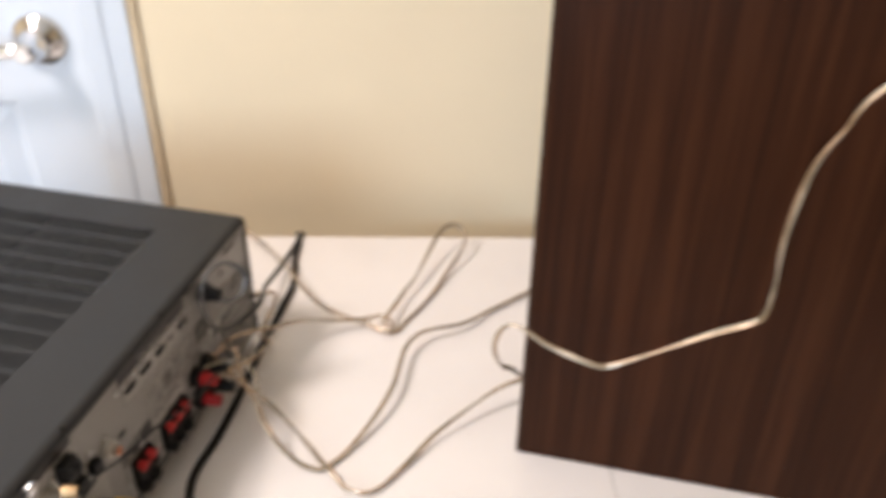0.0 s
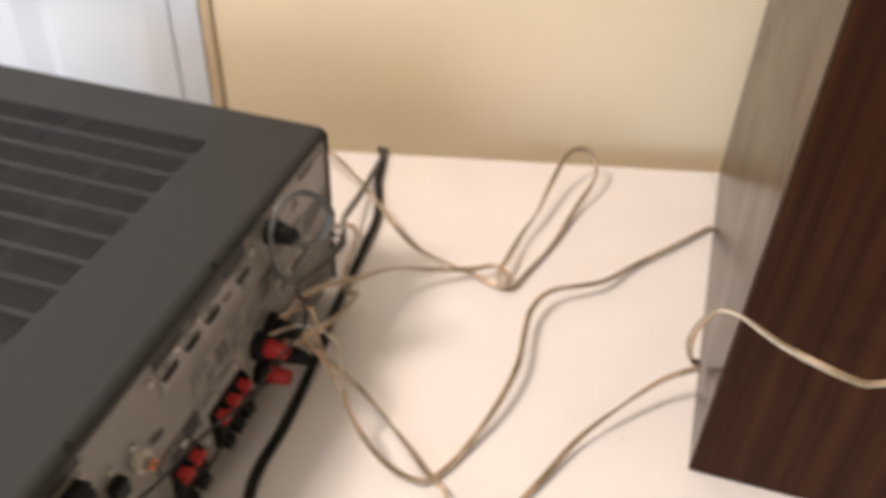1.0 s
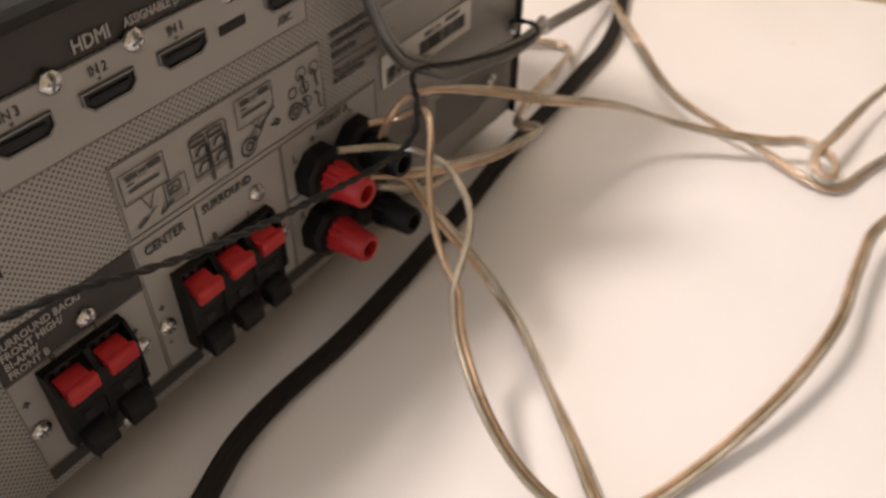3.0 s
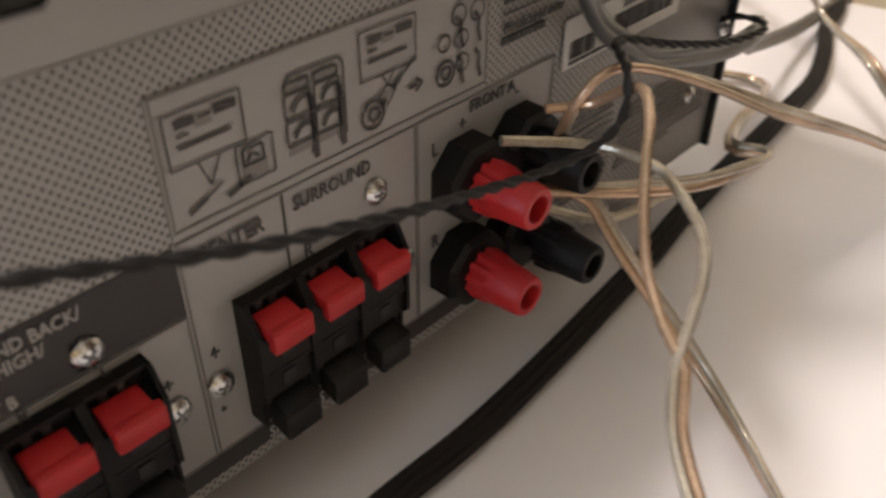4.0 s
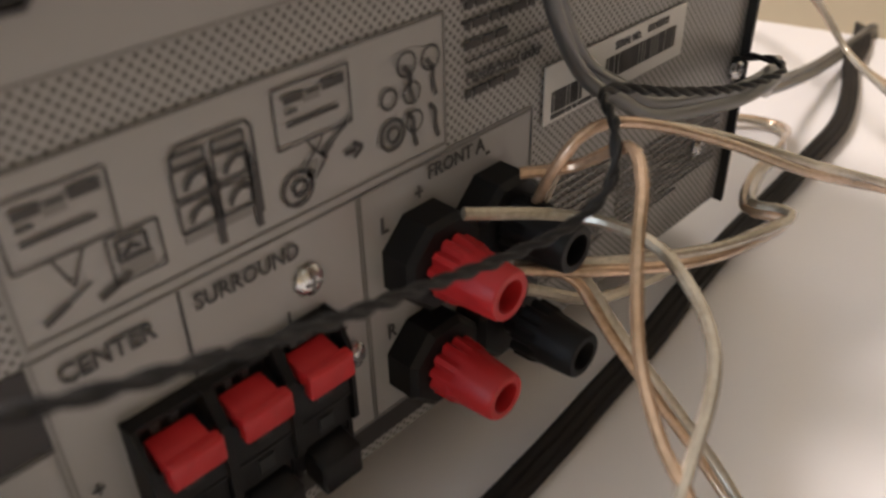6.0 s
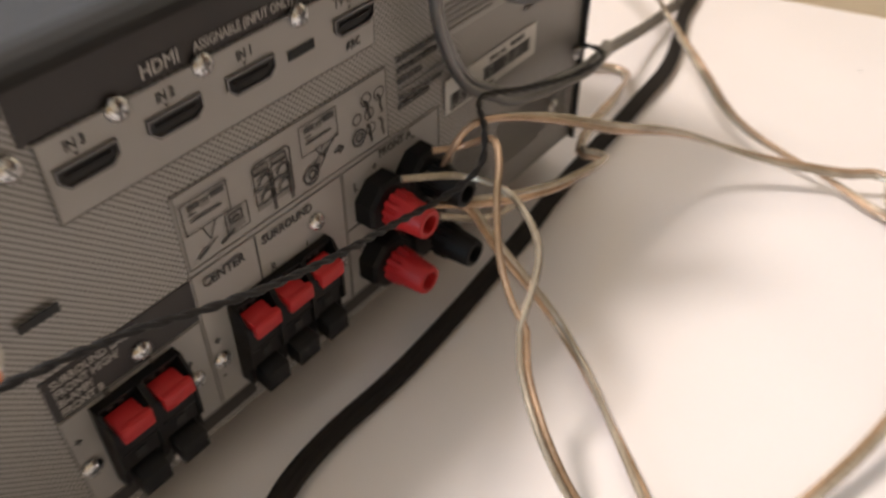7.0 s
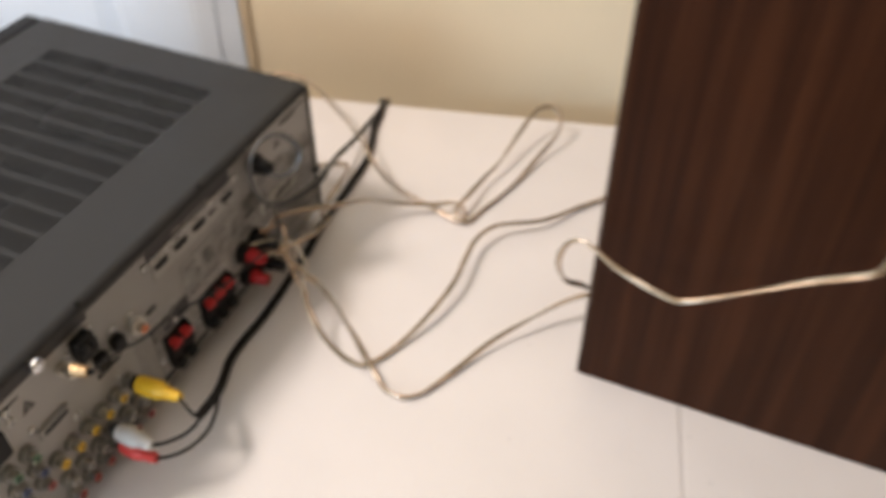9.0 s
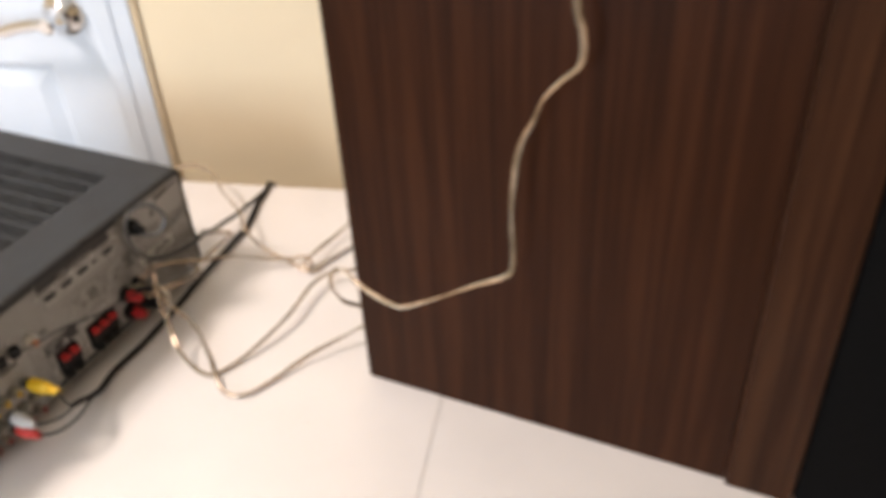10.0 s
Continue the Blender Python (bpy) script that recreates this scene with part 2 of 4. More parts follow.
def smooth_path(points, step=0.0025):
    """Catmull-Rom through the points, evenly dense."""
    ps = [Vector(p) for p in points]
    ps = [ps[0] * 2 - ps[1]] + ps + [ps[-1] * 2 - ps[-2]]
    out = []
    for i in range(1, len(ps) - 2):
        a, b, c, d = ps[i - 1 : i + 3]
        n = max(2, int((c - b).length / step))
        for k in range(n):
            t = k / n
            out.append(0.5 * ((2 * b) + (c - a) * t + (2 * a - 5 * b + 4 * c - d) * t * t + (3 * b - a - 3 * c + d) * t**3))
    out.append(ps[-2])
    return out


def ribbon(lobes, r, gap, sides=8):
    """Outline of side-by-side round strands in one jacket."""
    if lobes == 1:
        return [(r * math.cos(2 * math.pi * k / sides), r * math.sin(2 * math.pi * k / sides)) for k in range(sides)]
    half = math.acos(min(1.0, gap / (2 * r) * 0.92))
    out = []
    for up in (1, -1):
        for i in range(lobes):
            cx = (i - (lobes - 1) / 2) * gap * (-up)
            first, last = i == 0, i == lobes - 1
            a0 = 0.0 if first else half
            a1 = math.pi if last else math.pi - half
            n = 4
            for k in range(n):
                t = a0 + (a1 - a0) * k / n
                out.append((cx + r * math.cos(t) * up, r * math.sin(t) * up))
    return out


def tube(bm, path, outline, twist=0.0, start=(0, 0, 1), two_tone=False):
    """Sweep an outline along a path; twist in turns per metre."""
    nrm = Vector(start)
    n = len(outline)
    run, last, prev = 0.0, None, None
    for i, p in enumerate(path):
        t = (path[min(i + 1, len(path) - 1)] - path[max(i - 1, 0)]).normalized()
        nrm = nrm - t * nrm.dot(t)
        nrm = nrm.normalized() if nrm.length > 1e-4 else t.orthogonal().normalized()
        if prev is not None:
            run += (p - prev).length
        prev = p
        a = 2 * math.pi * twist * run
        n2 = nrm * math.cos(a) + t.cross(nrm) * math.sin(a)
        b2 = t.cross(n2)
        ring = [bm.verts.new(p + b2 * u + n2 * v) for u, v in outline]
        if last:
            for k in range(n):
                f = bm.faces.new((last[k], last[(k + 1) % n], ring[(k + 1) % n], ring[k]))
                f.material_index = int(two_tone and outline[k][0] + outline[(k + 1) % n][0] < 0)
        else:
            bm.faces.new(list(reversed(ring)))
        last = ring
    bm.faces.new(last)


def oval(rx, ry, sides=12):
    return [(rx * math.cos(2 * math.pi * k / sides), ry * math.sin(2 * math.pi * k / sides)) for k in range(sides)]


def beside(path, off):
    """The path moved sideways, level with the ground."""
    out = []
    for i, p in enumerate(path):
        t = path[min(i + 1, len(path) - 1)] - path[max(i - 1, 0)]
        out.append(p + Vector((-t.y, t.x, 0)).normalized() * off)
    return out


def lettering(words, size, x, z, parent, mat, y=-0.0009, turn=0.0, name="lettering", align="LEFT", squash=0.8, width=0.0):
    cu = bpy.data.curves.new(name, "FONT")
    cu.body, cu.size, cu.align_x, cu.extrude = words, size, align, 0.00004
    cu.resolution_u = 2
    cu.bevel_depth, cu.bevel_resolution = size * 0.022, 0
    cu.space_line = 0.92
    tmp = bpy.data.objects.new(name, cu)
    scene.collection.objects.link(tmp)
    bpy.context.view_layer.update()
    me = bpy.data.meshes.new_from_object(tmp.evaluated_get(bpy.context.evaluated_depsgraph_get()))
    bpy.data.objects.remove(tmp)
    if width:
        xs = [v.co.x for v in me.vertices]
        squash = width / (max(xs) - min(xs))
    me.transform(pose(x, y, z, 90, 0, 0) @ pose(0, 0, 0, 0, 0, turn) @ Matrix.Diagonal((squash, 1, 1, 1)))
    me.materials.clear()
    me.materials.append(mat)
    ob = new(name, me)
    return adopt(ob, parent)


# ---- the room ----
def room_box(name, s0, s1, d0, d1, z0, z1, mat, label, category, bevel=0.0, holes=()):
    bm = bmesh.new()
    if holes:
        hs0, hs1, hz0, hz1 = holes
        for a in ((s0, hs0, z0, z1), (hs1, s1, z0, z1), (hs0, hs1, z0, hz0), (hs0, hs1, hz1, z1)):
            if a[1] - a[0] > 1e-6 and a[3] - a[2] > 1e-6:
                box(bm, a[0], a[1], WD + d0, WD + d1, a[2], a[3])
    else:
        box(bm, s0, s1, WD + d0, WD + d1, z0, z1, bevel)
    bmesh.ops.transform(bm, matrix=ROOM, verts=bm.verts)
    return tagged(part(name, bm, mat), label, category, kind="structure")


DOOR_R, DOOR_L, DOOR_TOP, FLOOR, CEIL = -0.232, -0.992, 1.28, -0.75, 1.70
room_box("wall_back", -1.62, 2.2, 0.0, 0.12, FLOOR, CEIL, M_WALL, "cream yellow painted wall behind the table", "wall",
         holes=(DOOR_L, DOOR_R, FLOOR, DOOR_TOP))
room_box("wall_left", -1.74, -1.62, -3.3, 0.12, FLOOR, CEIL, M_WALL, "cream yellow painted side wall", "wall")
room_box("wall_right", 2.2, 2.32, -3.3, 0.12, FLOOR, CEIL, M_WALL, "cream yellow painted side wall far from the table", "wall")
room_box("wall_front", -1.62, 2.2, -3.32, -3.2, FLOOR, CEIL, M_WALL, "cream yellow painted wall with a window opening", "wall",
         holes=(-1.58, -0.50, 0.05, 1.35))
room_box("floor", -1.74, 2.32, -3.32, 0.12, FLOOR - 0.1, FLOOR, M_FLOOR, "plain brown carpeted floor", "floor")
room_box("ceiling", -1.74, 2.32, -3.32, 0.12, CEIL, CEIL + 0.1, M_CEIL, "plain white ceiling", "ceiling")


def build_door():
    d = base("door_1", wall_point(-0.61, 0.0, FLOOR), "closed white panelled interior door with a chrome lever", "door", kind="structure")

    def fit_part(name, bm, mat, parent, label="", smooth=False):
        bmesh.ops.transform(bm, matrix=ROOM, verts=bm.verts)
        return part(name, bm, mat, parent, label, smooth)

    # leaf with recessed panel fields
    front, back = WD + 0.012, WD + 0.05
    cols = ((DOOR_L + 0.104, -0.660), (-0.565, DOOR_R - 0.104))
    rows = ((FLOOR + 0.20, 0.152), (0.295, 0.90), (0.99, DOOR_TOP - 0.10))
    bm = bmesh.new()
    xs = [DOOR_L + 0.003, cols[0][0], cols[0][1], cols[1][0], cols[1][1], DOOR_R - 0.005]
    zs = [FLOOR + 0.01] + [v for r in rows for v in r] + [DOOR_TOP - 0.003]
    for i in range(len(xs) - 1):
        for j in range(len(zs) - 1):
            field = i in (1, 3) and j in (1, 3, 5)
            if not field:
                box(bm, xs[i], xs[i + 1], front, back, zs[j], zs[j + 1])
    bmesh.ops.remove_doubles(bm, verts=bm.verts, dist=1e-5)
    leaf = fit_part("leaf", bm, M_TRIM, d)
    for c in cols:
        for r in rows:
            bm = bmesh.new()
            x0, x1, z0, z1 = c[0], c[1], r[0], r[1]
            rings = []
            for inset, depth in ((0, 0.0), (0.010, 0.009), (0.014, 0.009), (0.040, 0.003), (0.040, 0.003)):
                rings.append([bm.verts.new((x, front + depth, z)) for x, z in
                              ((x0 + inset, z0 + inset), (x1 - inset, z0 + inset), (x1 - inset, z1 - inset), (x0 + inset, z1 - inset))])
            for p, q in zip(rings[:-1], rings[1:-1]):
                for k in range(4):
                    bm.faces.new((p[k], p[(k + 1) % 4], q[(k + 1) % 4], q[k]))
            bm.faces.new(rings[-2])
            for v in rings[-1]:
                bm.verts.remove(v)
            fit_part("raised_panel", bm, M_TRIM, leaf)
    # casing: stepped profile, three sides
    steps = ((0.0, 0.060, 0.0, 0.0055), (0.003, 0.030, 0.0055, 0.0075))
    bm = bmesh.new()
    for a, b, p, q in steps:
        box(bm, DOOR_R + a, DOOR_R + b, WD - q, WD - p, FLOOR, DOOR_TOP + b, 0.0012)
    fit_part("casing", bm, M_TRIM, d)
    bm = bmesh.new()
    for a, b, p, q in steps:
        box(bm, DOOR_L - b, DOOR_L - a, WD - q, WD - p, FLOOR, DOOR_TOP + b, 0.0012)
    fit_part("casing", bm, M_TRIM, d)
    bm = bmesh.new()
    for a, b, p, q in steps:
        box(bm, DOOR_L + 0.0005, DOOR_R - 0.0005, WD - q, WD - p, DOOR_TOP + a, DOOR_TOP + b, 0.0012)
    fit_part("casing", bm, M_TRIM, d)
    # brown caulk strip; the casing's thin side shadow is put into its colour
    bm = bmesh.new()
    box(bm, DOOR_R + 0.0603, DOOR_R + 0.0725, WD - 0.0045, WD - 0.0005, FLOOR, DOOR_TOP + 0.06, 0.002)
    fit_part("caulk_shadow_strip", bm, M_CAULK_SHADOW, d, "uneven brown strip of caulk and painted shadow beside the casing")
    bm = bmesh.new()
    box(bm, DOOR_L - 0.01, DOOR_R + 0.01, back + 0.001, back + 0.01, FLOOR, DOOR_TOP)
    fit_part("backing", bm, M_TRIM, d)
    # lever handle
    c = Vector((-0.288, front, 0.233))
    bm = bmesh.new()
    lathe(bm, ((0, 0.033), (0.004, 0.033), (0.009, 0.030), (0.012, 0.022), (0.022, 0.013), (0.045, 0.012), (0.052, 0.0125), (0.056, 0.009)), c, (0, -1, 0), 32)
    rose = fit_part("rose", bm, M_CHROME, d, "round chrome rose", True)
    bm = bmesh.new()
    p = smooth_path([c + Vector(v) for v in ((0.004, -0.046, 0), (-0.02, -0.047, 0.001), (-0.05, -0.046, -0.004), (-0.085, -0.044, -0.013), (-0.108, -0.044, -0.012), (-0.116, -0.046, -0.008))], 0.006)
    tube(bm, p, oval(0.0062, 0.0095))
    fit_part("lever", bm, M_CHROME, rose, "curved chrome lever", True)
    return d


build_door()


def build_table():
    t = base("table", wall_point(0.1, -0.3, FLOOR), "white laminate table pushed against the wall", "table")
    back, front = TABLE_BACK, TABLE_BACK - 0.776
    seam = 0.3535

    def slab(s0, s1):
        bm = bmesh.new()
        box(bm, s0, s1, front, back, -0.028, 0.0, 0.0008)
        bmesh.ops.transform(bm, matrix=ROOM, verts=bm.verts)
        part("tabletop", bm, M_TABLE, t)

    slab(-0.93, seam - 0.0008)
    slab(seam + 0.0008, 1.10)
    bm = bmesh.new()
    box(bm, seam - 0.0007, seam + 0.0007, front + 0.002, back - 0.002, -0.026, -0.0008)
    bmesh.ops.transform(bm, matrix=ROOM, verts=bm.verts)
    part("seam", bm, M_SEAM, t, "fine grey joint between two tops")
    for s, dd in ((-0.89, back - 0.06), (1.06, back - 0.06), (-0.89, front + 0.05), (1.06, front + 0.05)):
        bm = bmesh.new()
        box(bm, s - 0.025, s + 0.025, dd - 0.025, dd + 0.025, FLOOR, -0.028, 0.003)
        bmesh.ops.transform(bm, matrix=ROOM, verts=bm.verts)
        part("leg", bm, M_TRIM, t)


build_table()


# ---- loudspeaker ----
def build_speaker():
    sp = base("loudspeaker", (0.10, -0.49, 0), "large walnut veneer loudspeaker with a black grille, standing on the table", "loudspeaker")
    x0, x1, y0, y1, z0, z1 = -0.0925, 0.286, -0.684, -0.299, 0.0015, 0.66
    bm = bmesh.new()
    box(bm, x0, x1, y0, y1 - 0.0024, z0, z1, 0.0008, 2)
    part("cabinet", bm, M_VENEER, sp, "dark walnut veneer cabinet")
    bm = bmesh.new()
    box(bm, x0, x1, y1 - 0.0022, y1, z0, z1, 0.0004, 1)
    part("rear_panel", bm, M_REAR, sp, "smooth varnished brown rear panel")
    bm = bmesh.new()
    box(bm, x0 - 0.006, x1 + 0.004, y0 - 0.060, y0 - 0.0008, z0 - 0.0005, z1 + 0.02, 0.002, 2)
    part("front_frame", bm, M_TRIMWOOD, sp, "lighter walnut front frame")
    bm = bmesh.new()
    box(bm, x0 - 0.004, x1, y0 - 0.17, y0 - 0.0605, z0 + 0.0, z1 + 0.015, 0.006, 3)
    part("grille", bm, M_GRILLE, sp, "black cloth grille")
    for fx in (x0 + 0.03, x1 - 0.03):
        for fy in (y0 + 0.03, y1 - 0.03):
            bm = bmesh.new()
            lathe(bm, ((0, 0.010), (0.0015, 0.011)), (fx, fy, 0), (0, 0, 1), 16)
            part("foot", bm, M_FELT, sp)


build_speaker()


# ---- receiver ----
RW, RD, RT = 0.430, 0.302, 0.157


def build_receiver():
    r = base("receiver", (-RW / 2, RD / 2, 0), "dark grey audio receiver with a grey rear panel, on the table", "receiver")
    # chassis: solid block, near-black to stand for shade under the vents; sheet sides
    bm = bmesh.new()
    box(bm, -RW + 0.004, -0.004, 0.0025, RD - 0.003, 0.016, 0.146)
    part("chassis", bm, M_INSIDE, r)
    bm = bmesh.new()
    box(bm, -0.137, -0.038, 0.078, 0.186, 0.1462, 0.1480)
    sink = part("heat_sink", bm, M_SINK, r, "bright aluminium heat sink under the vents")
    bm = bmesh.new()
    box(bm, -0.135, -0.040, 0.0, 0.0020, 0.1480, 0.1553)
    fin_me = mesh_of("fin", bm, M_SINK)
    for k in range(15):
        fin = new("fin", fin_me)
        fin.parent, fin.location = sink, (0, 0.0815 + 0.0070 * k, 0)
    for fx in (-RW + 0.05, -0.05):
        for fy in (0.045, RD - 0.045):
            bm = bmesh.new()
            lathe(bm, ((0, 0.019), (0.003, 0.021), (0.0155, 0.021)), (fx, fy, 0.0), (0, 0, 1), 24)
            part("foot", bm, M_BLACK, r)
    # cover with cut slots
    bm = bmesh.new()
    top0, top1 = RT - 0.0012, RT
    y_lo, y_hi = -0.0025, RD
    bend = [(0.0045, RT), (0.0020, RT - 0.0006), (-0.0002, RT - 0.0018), (-0.0018, RT - 0.0034), (y_lo, RT - 0.0052)]
    bands = []
    x = -0.0446
    while x > -0.395:
        bands.append((x - 0.0195, x))
        x -= 0.0237
    rows = []
    for g in range(4):
        for k in range(10 if g < 3 else 8):
            y = 0.0695 + g * 0.0485 + k * 0.0047
            rows.append((y, y + 0.0026))
    edge = bend[0][0]
    for a, b in rows:
        box(bm, -RW, 0, edge, a, top0, top1)
        xe = -RW
        for c, d in sorted(bands):
            box(bm, xe, c, a, b, top0, top1)
            xe = d
        box(bm, xe, 0, a, b, top0, top1)
        edge = b
    box(bm, -RW, 0, edge, y_hi, top0, top1)
    box(bm, -0.0012, 0.0, 0.0, y_hi, 0.014, top0 - 0.0001)
    box(bm, -RW, -RW + 0.0012, 0.0, y_hi, 0.014, top0 - 0.0001)
    for (ya, za), (yb, zb) in zip(bend, bend[1:]):
        q = [bm.verts.new((px, py + dy, pz + dz)) for dy, dz in ((0, 0), (0.0010, -0.0010)) for px, py, pz in ((-RW, ya, za), (0, ya, za), (0, yb, zb), (-RW, yb, zb))]
        for f in ((0, 1, 2, 3), (7, 6, 5, 4), (1, 5, 6, 2), (4, 0, 3, 7)):
            bm.faces.new([q[k] for k in f])
    for xa in (-0.0012, -RW):
        box(bm, xa, xa + 0.0012, y_lo, 0.0, 0.014, RT - 0.0052)
    cover = part("top_cover", bm, M_COVER, r, "dark grey steel cover with rows of vent slots")
    bm = bmesh.new()
    box(bm, -RW - 0.0, 0.0, RD + 0.0005, RD + 0.022, 0.012, RT + 0.001, 0.003, 2)
    part("front_fascia", bm, M_BLACK, r)

    # rear panel
    bm = bmesh.new()
    box(bm, -RW + 0.0015, -0.0015, 0.0, 0.002, 0.015, 0.1530)
    panel = part("rear_panel", bm, M_HATCH, r, "grey rear panel with fine printed dots")

    def plate(name, x0, x1, z0, z1, mat, y=-0.0004, thick=0.0004, parent=panel, label=""):
        bm = bmesh.new()
        box(bm, x0, x1, y, y + thick - 0.00005, z0, z1)
        return part(name, bm, mat, parent, label)

    def frame_lines(name, x0, x1, z0, z1, mat=M_GREYINK, w=0.00032, y=-0.0008):
        bm = bmesh.new()
        rings = [[bm.verts.new((px, py, pz)) for px, pz in ((x0 + e, z0 + e), (x1 - e, z0 + e), (x1 - e, z1 - e), (x0 + e, z1 - e))] for e, py in ((0, y + 0.0003), (0, y), (w, y), (w, y + 0.0003))]
        for p, q in zip(rings, rings[1:]):
            for k in range(4):
                bm.faces.new((p[k], p[(k + 1) % 4], q[(k + 1) % 4], q[k]))
        return part(name, bm, mat, panel)

    def bars(name, x0, x1, z1, step, n, mat=M_INK, h=0.0011, seed=1, gaps=True, y=-0.0008, parent=None):
        """Unreadable fine print: rows of short dashes."""
        rnd = random.Random(seed)
        bm = bmesh.new()
        for i in range(n):
            z = z1 - i * step
            x = x0
            end = x1 if i < n - 1 else x0 + (x1 - x0) * 0.6
            while x < end - 0.0006:
                w = min(end - x, rnd.uniform(0.0012, 0.0048)) if gaps else end - x
                box(bm, x, x + w, y, y + 0.00035, z - h, z)
                x += w + 0.0007
        return tagged(part(name, bm, mat, parent or panel), kind="stuff")

    # dark upper band in stepped pieces, and plain printed fields
    plate("dark_band", -0.2335, -0.1265, 0.1372, 0.1520, M_BAND)
    plate("dark_band", -0.2955, -0.2340, 0.1455, 0.1520, M_BAND)
    plate("dark_band", -RW + 0.002, -0.2960, 0.1400, 0.1520, M_BAND)
    plate("dark_band", -0.1260, -0.1120, 0.1475, 0.1520, M_BAND)
    plate("printed_field", -0.0965, -0.0020, 0.1020, 0.1520, M_PANEL)
    plate("printed_field", -0.2040, -0.1225, 0.0786, 0.1056, M_PANEL)
    plate("printed_field", -0.2045, -0.1449, 0.0245, 0.0785, M_PANEL)
    plate("printed_field", -0.1448, -0.0965, 0.0245, 0.0788, M_PANEL)
    plate("printed_field", -0.2500, -0.2046, 0.0245, 0.0625, M_PANEL)
    plate("printed_field", -RW + 0.003, -0.2700, 0.0200, 0.0960, M_PANEL)
    plate("printed_field", -RW + 0.003, -0.2960, 0.0962, 0.1398, M_PANEL)
    plate("dark_label", -0.2500, -0.2046, 0.0630, 0.0778, M_BAND)
    plate("dark_strip", -0.2500, -0.1000, 0.0185, 0.0240, M_BAND)
    plate("input_plate", -0.2310, -0.1270, 0.1155, 0.1368, M_PANEL, y=-0.0011, thick=0.0010, label="plain grey plate round the video sockets")
    frame_lines("outline", -0.2035, -0.1225, 0.0803, 0.1056)
    frame_lines("outline", -0.1448, -0.0965, 0.0245, 0.0785)
    frame_lines("outline", -0.2040, -0.1452, 0.0245, 0.0785)
    frame_lines("outline", -0.2500, -0.2046, 0.0245, 0.0625)
    frame_lines("outline", -0.2310, -0.1270, 0.1155, 0.1370, M_GREYINK, 0.0003, -0.0013)
    bm = bmesh.new()
    box(bm, -0.1813, -0.1809, -0.0008, -0.0005, 0.0245, 0.0782)
    part("outline", bm, M_INK, panel)
    bm = bmesh.new()
    box(bm, -0.1445, -0.1330, -0.0008, -0.0005, 0.0543, 0.0547)
    part("outline", bm, M_INK, panel)

    # lettering that can be read
    lettering("HDMI", 0.0050, -0.2030, 0.1392, panel, M_LIGHTINK, width=0.0105)
    lettering("ASSIGNABLE (INPUT ONLY)", 0.0036, -0.1880, 0.1395, panel, M_LIGHTINK, squash=0.72)
    for words, x in (("IN 3", -0.2262), ("IN 2", -0.2022), ("IN 1", -0.1780)):
        lettering(words, 0.0037, x + 0.0012, 0.1322, panel, M_INK, y=-0.0014)
    lettering("TV OUT", 0.0040, -0.1425, 0.1325, panel, M_INK, y=-0.0014)
    lettering("ARC", 0.0036, -0.1390, 0.1185, panel, M_INK, y=-0.0014)
    lettering("CENTER", 0.0047, -0.2010, 0.0725, panel, M_INK, width=0.0152)
    lettering("SURROUND", 0.0043, -0.1790, 0.0732, panel, M_INK, width=0.0202)
    lettering("FRONT A", 0.0041, -0.1280, 0.0749, panel, M_INK, width=0.0160)
    lettering("SURROUND BACK/\nFRONT HIGH/\nBI-AMP/\nFRONT B", 0.0037, -0.2480, 0.0742, panel, M_LIGHTINK)
    lettering("SPEAKERS", 0.0045, -0.1920, 0.0195, panel, M_LIGHTINK)
    for words, x, z in (("+", -0.1315, 0.0715), ("-", -0.1115, 0.0728), ("L", -0.1405, 0.0685), ("R", -0.1405, 0.0435), ("+", -0.2020, 0.0495), ("-", -0.2020, 0.0350),
                        ("+", -0.1525, 0.0510), ("R", -0.1775, 0.0610), ("L", -0.1630, 0.0600), ("+", -0.2485, 0.0510), ("+", -0.2125, 0.0485), ("R", -0.2370, 0.0600), ("L", -0.2225, 0.0605)):
        lettering(words, 0.0048, x, z, panel, M_INK)
    for x in (-0.2226, -0.1986, -0.1746, -0.1366):
        bm = bmesh.new()
        a = [bm.verts.new((x + dx, -0.00135, 0.1302 + dz)) for dx, dz in ((-0.0008, 0.0011), (0.0008, 0.0011), (0, 0))]
        bm.faces.new(a)
        part("pointer", bm, M_INK, panel)

    # wiring diagrams as line drawings
    bm = bmesh.new()

    def stroke(points, w=0.0005, y=-0.00085):
        for (xa, za), (xb, zb) in zip(points, points[1:]):
            d = Vector((xb - xa, 0, zb - za))
            n = Vector((-d.z, 0, d.x)).normalized() * w / 2
            vs = [bm.verts.new(Vector((px, y, pz)) + s) for px, pz, s in ((xa, za, n), (xb, zb, n), (xb, zb, -n), (xa, za, -n))]
            bm.faces.new(vs)

    def oblong(x0, z0, x1, z1, w=0.0004):
        stroke(((x0, z0), (x1, z0), (x1, z1), (x0, z1), (x0, z0)), w)

    def callout(x, z):
        oblong(x, z, x + 0.0150, z + 0.0100)
        stroke(((x + 0.002, z + 0.0078), (x + 0.0058, z + 0.0078)), 0.0016)
        stroke(((x + 0.0095, z + 0.0080), (x + 0.0140, z + 0.0080)), 0.0018)
        stroke(((x + 0.0065, z + 0.0078), (x + 0.0090, z + 0.0078)), 0.0006)
        stroke(((x + 0.002, z + 0.0036), (x + 0.0125, z + 0.0036)), 0.0008)
        stroke(((x + 0.002, z + 0.0057), (x + 0.0045, z + 0.0057)), 0.0006)

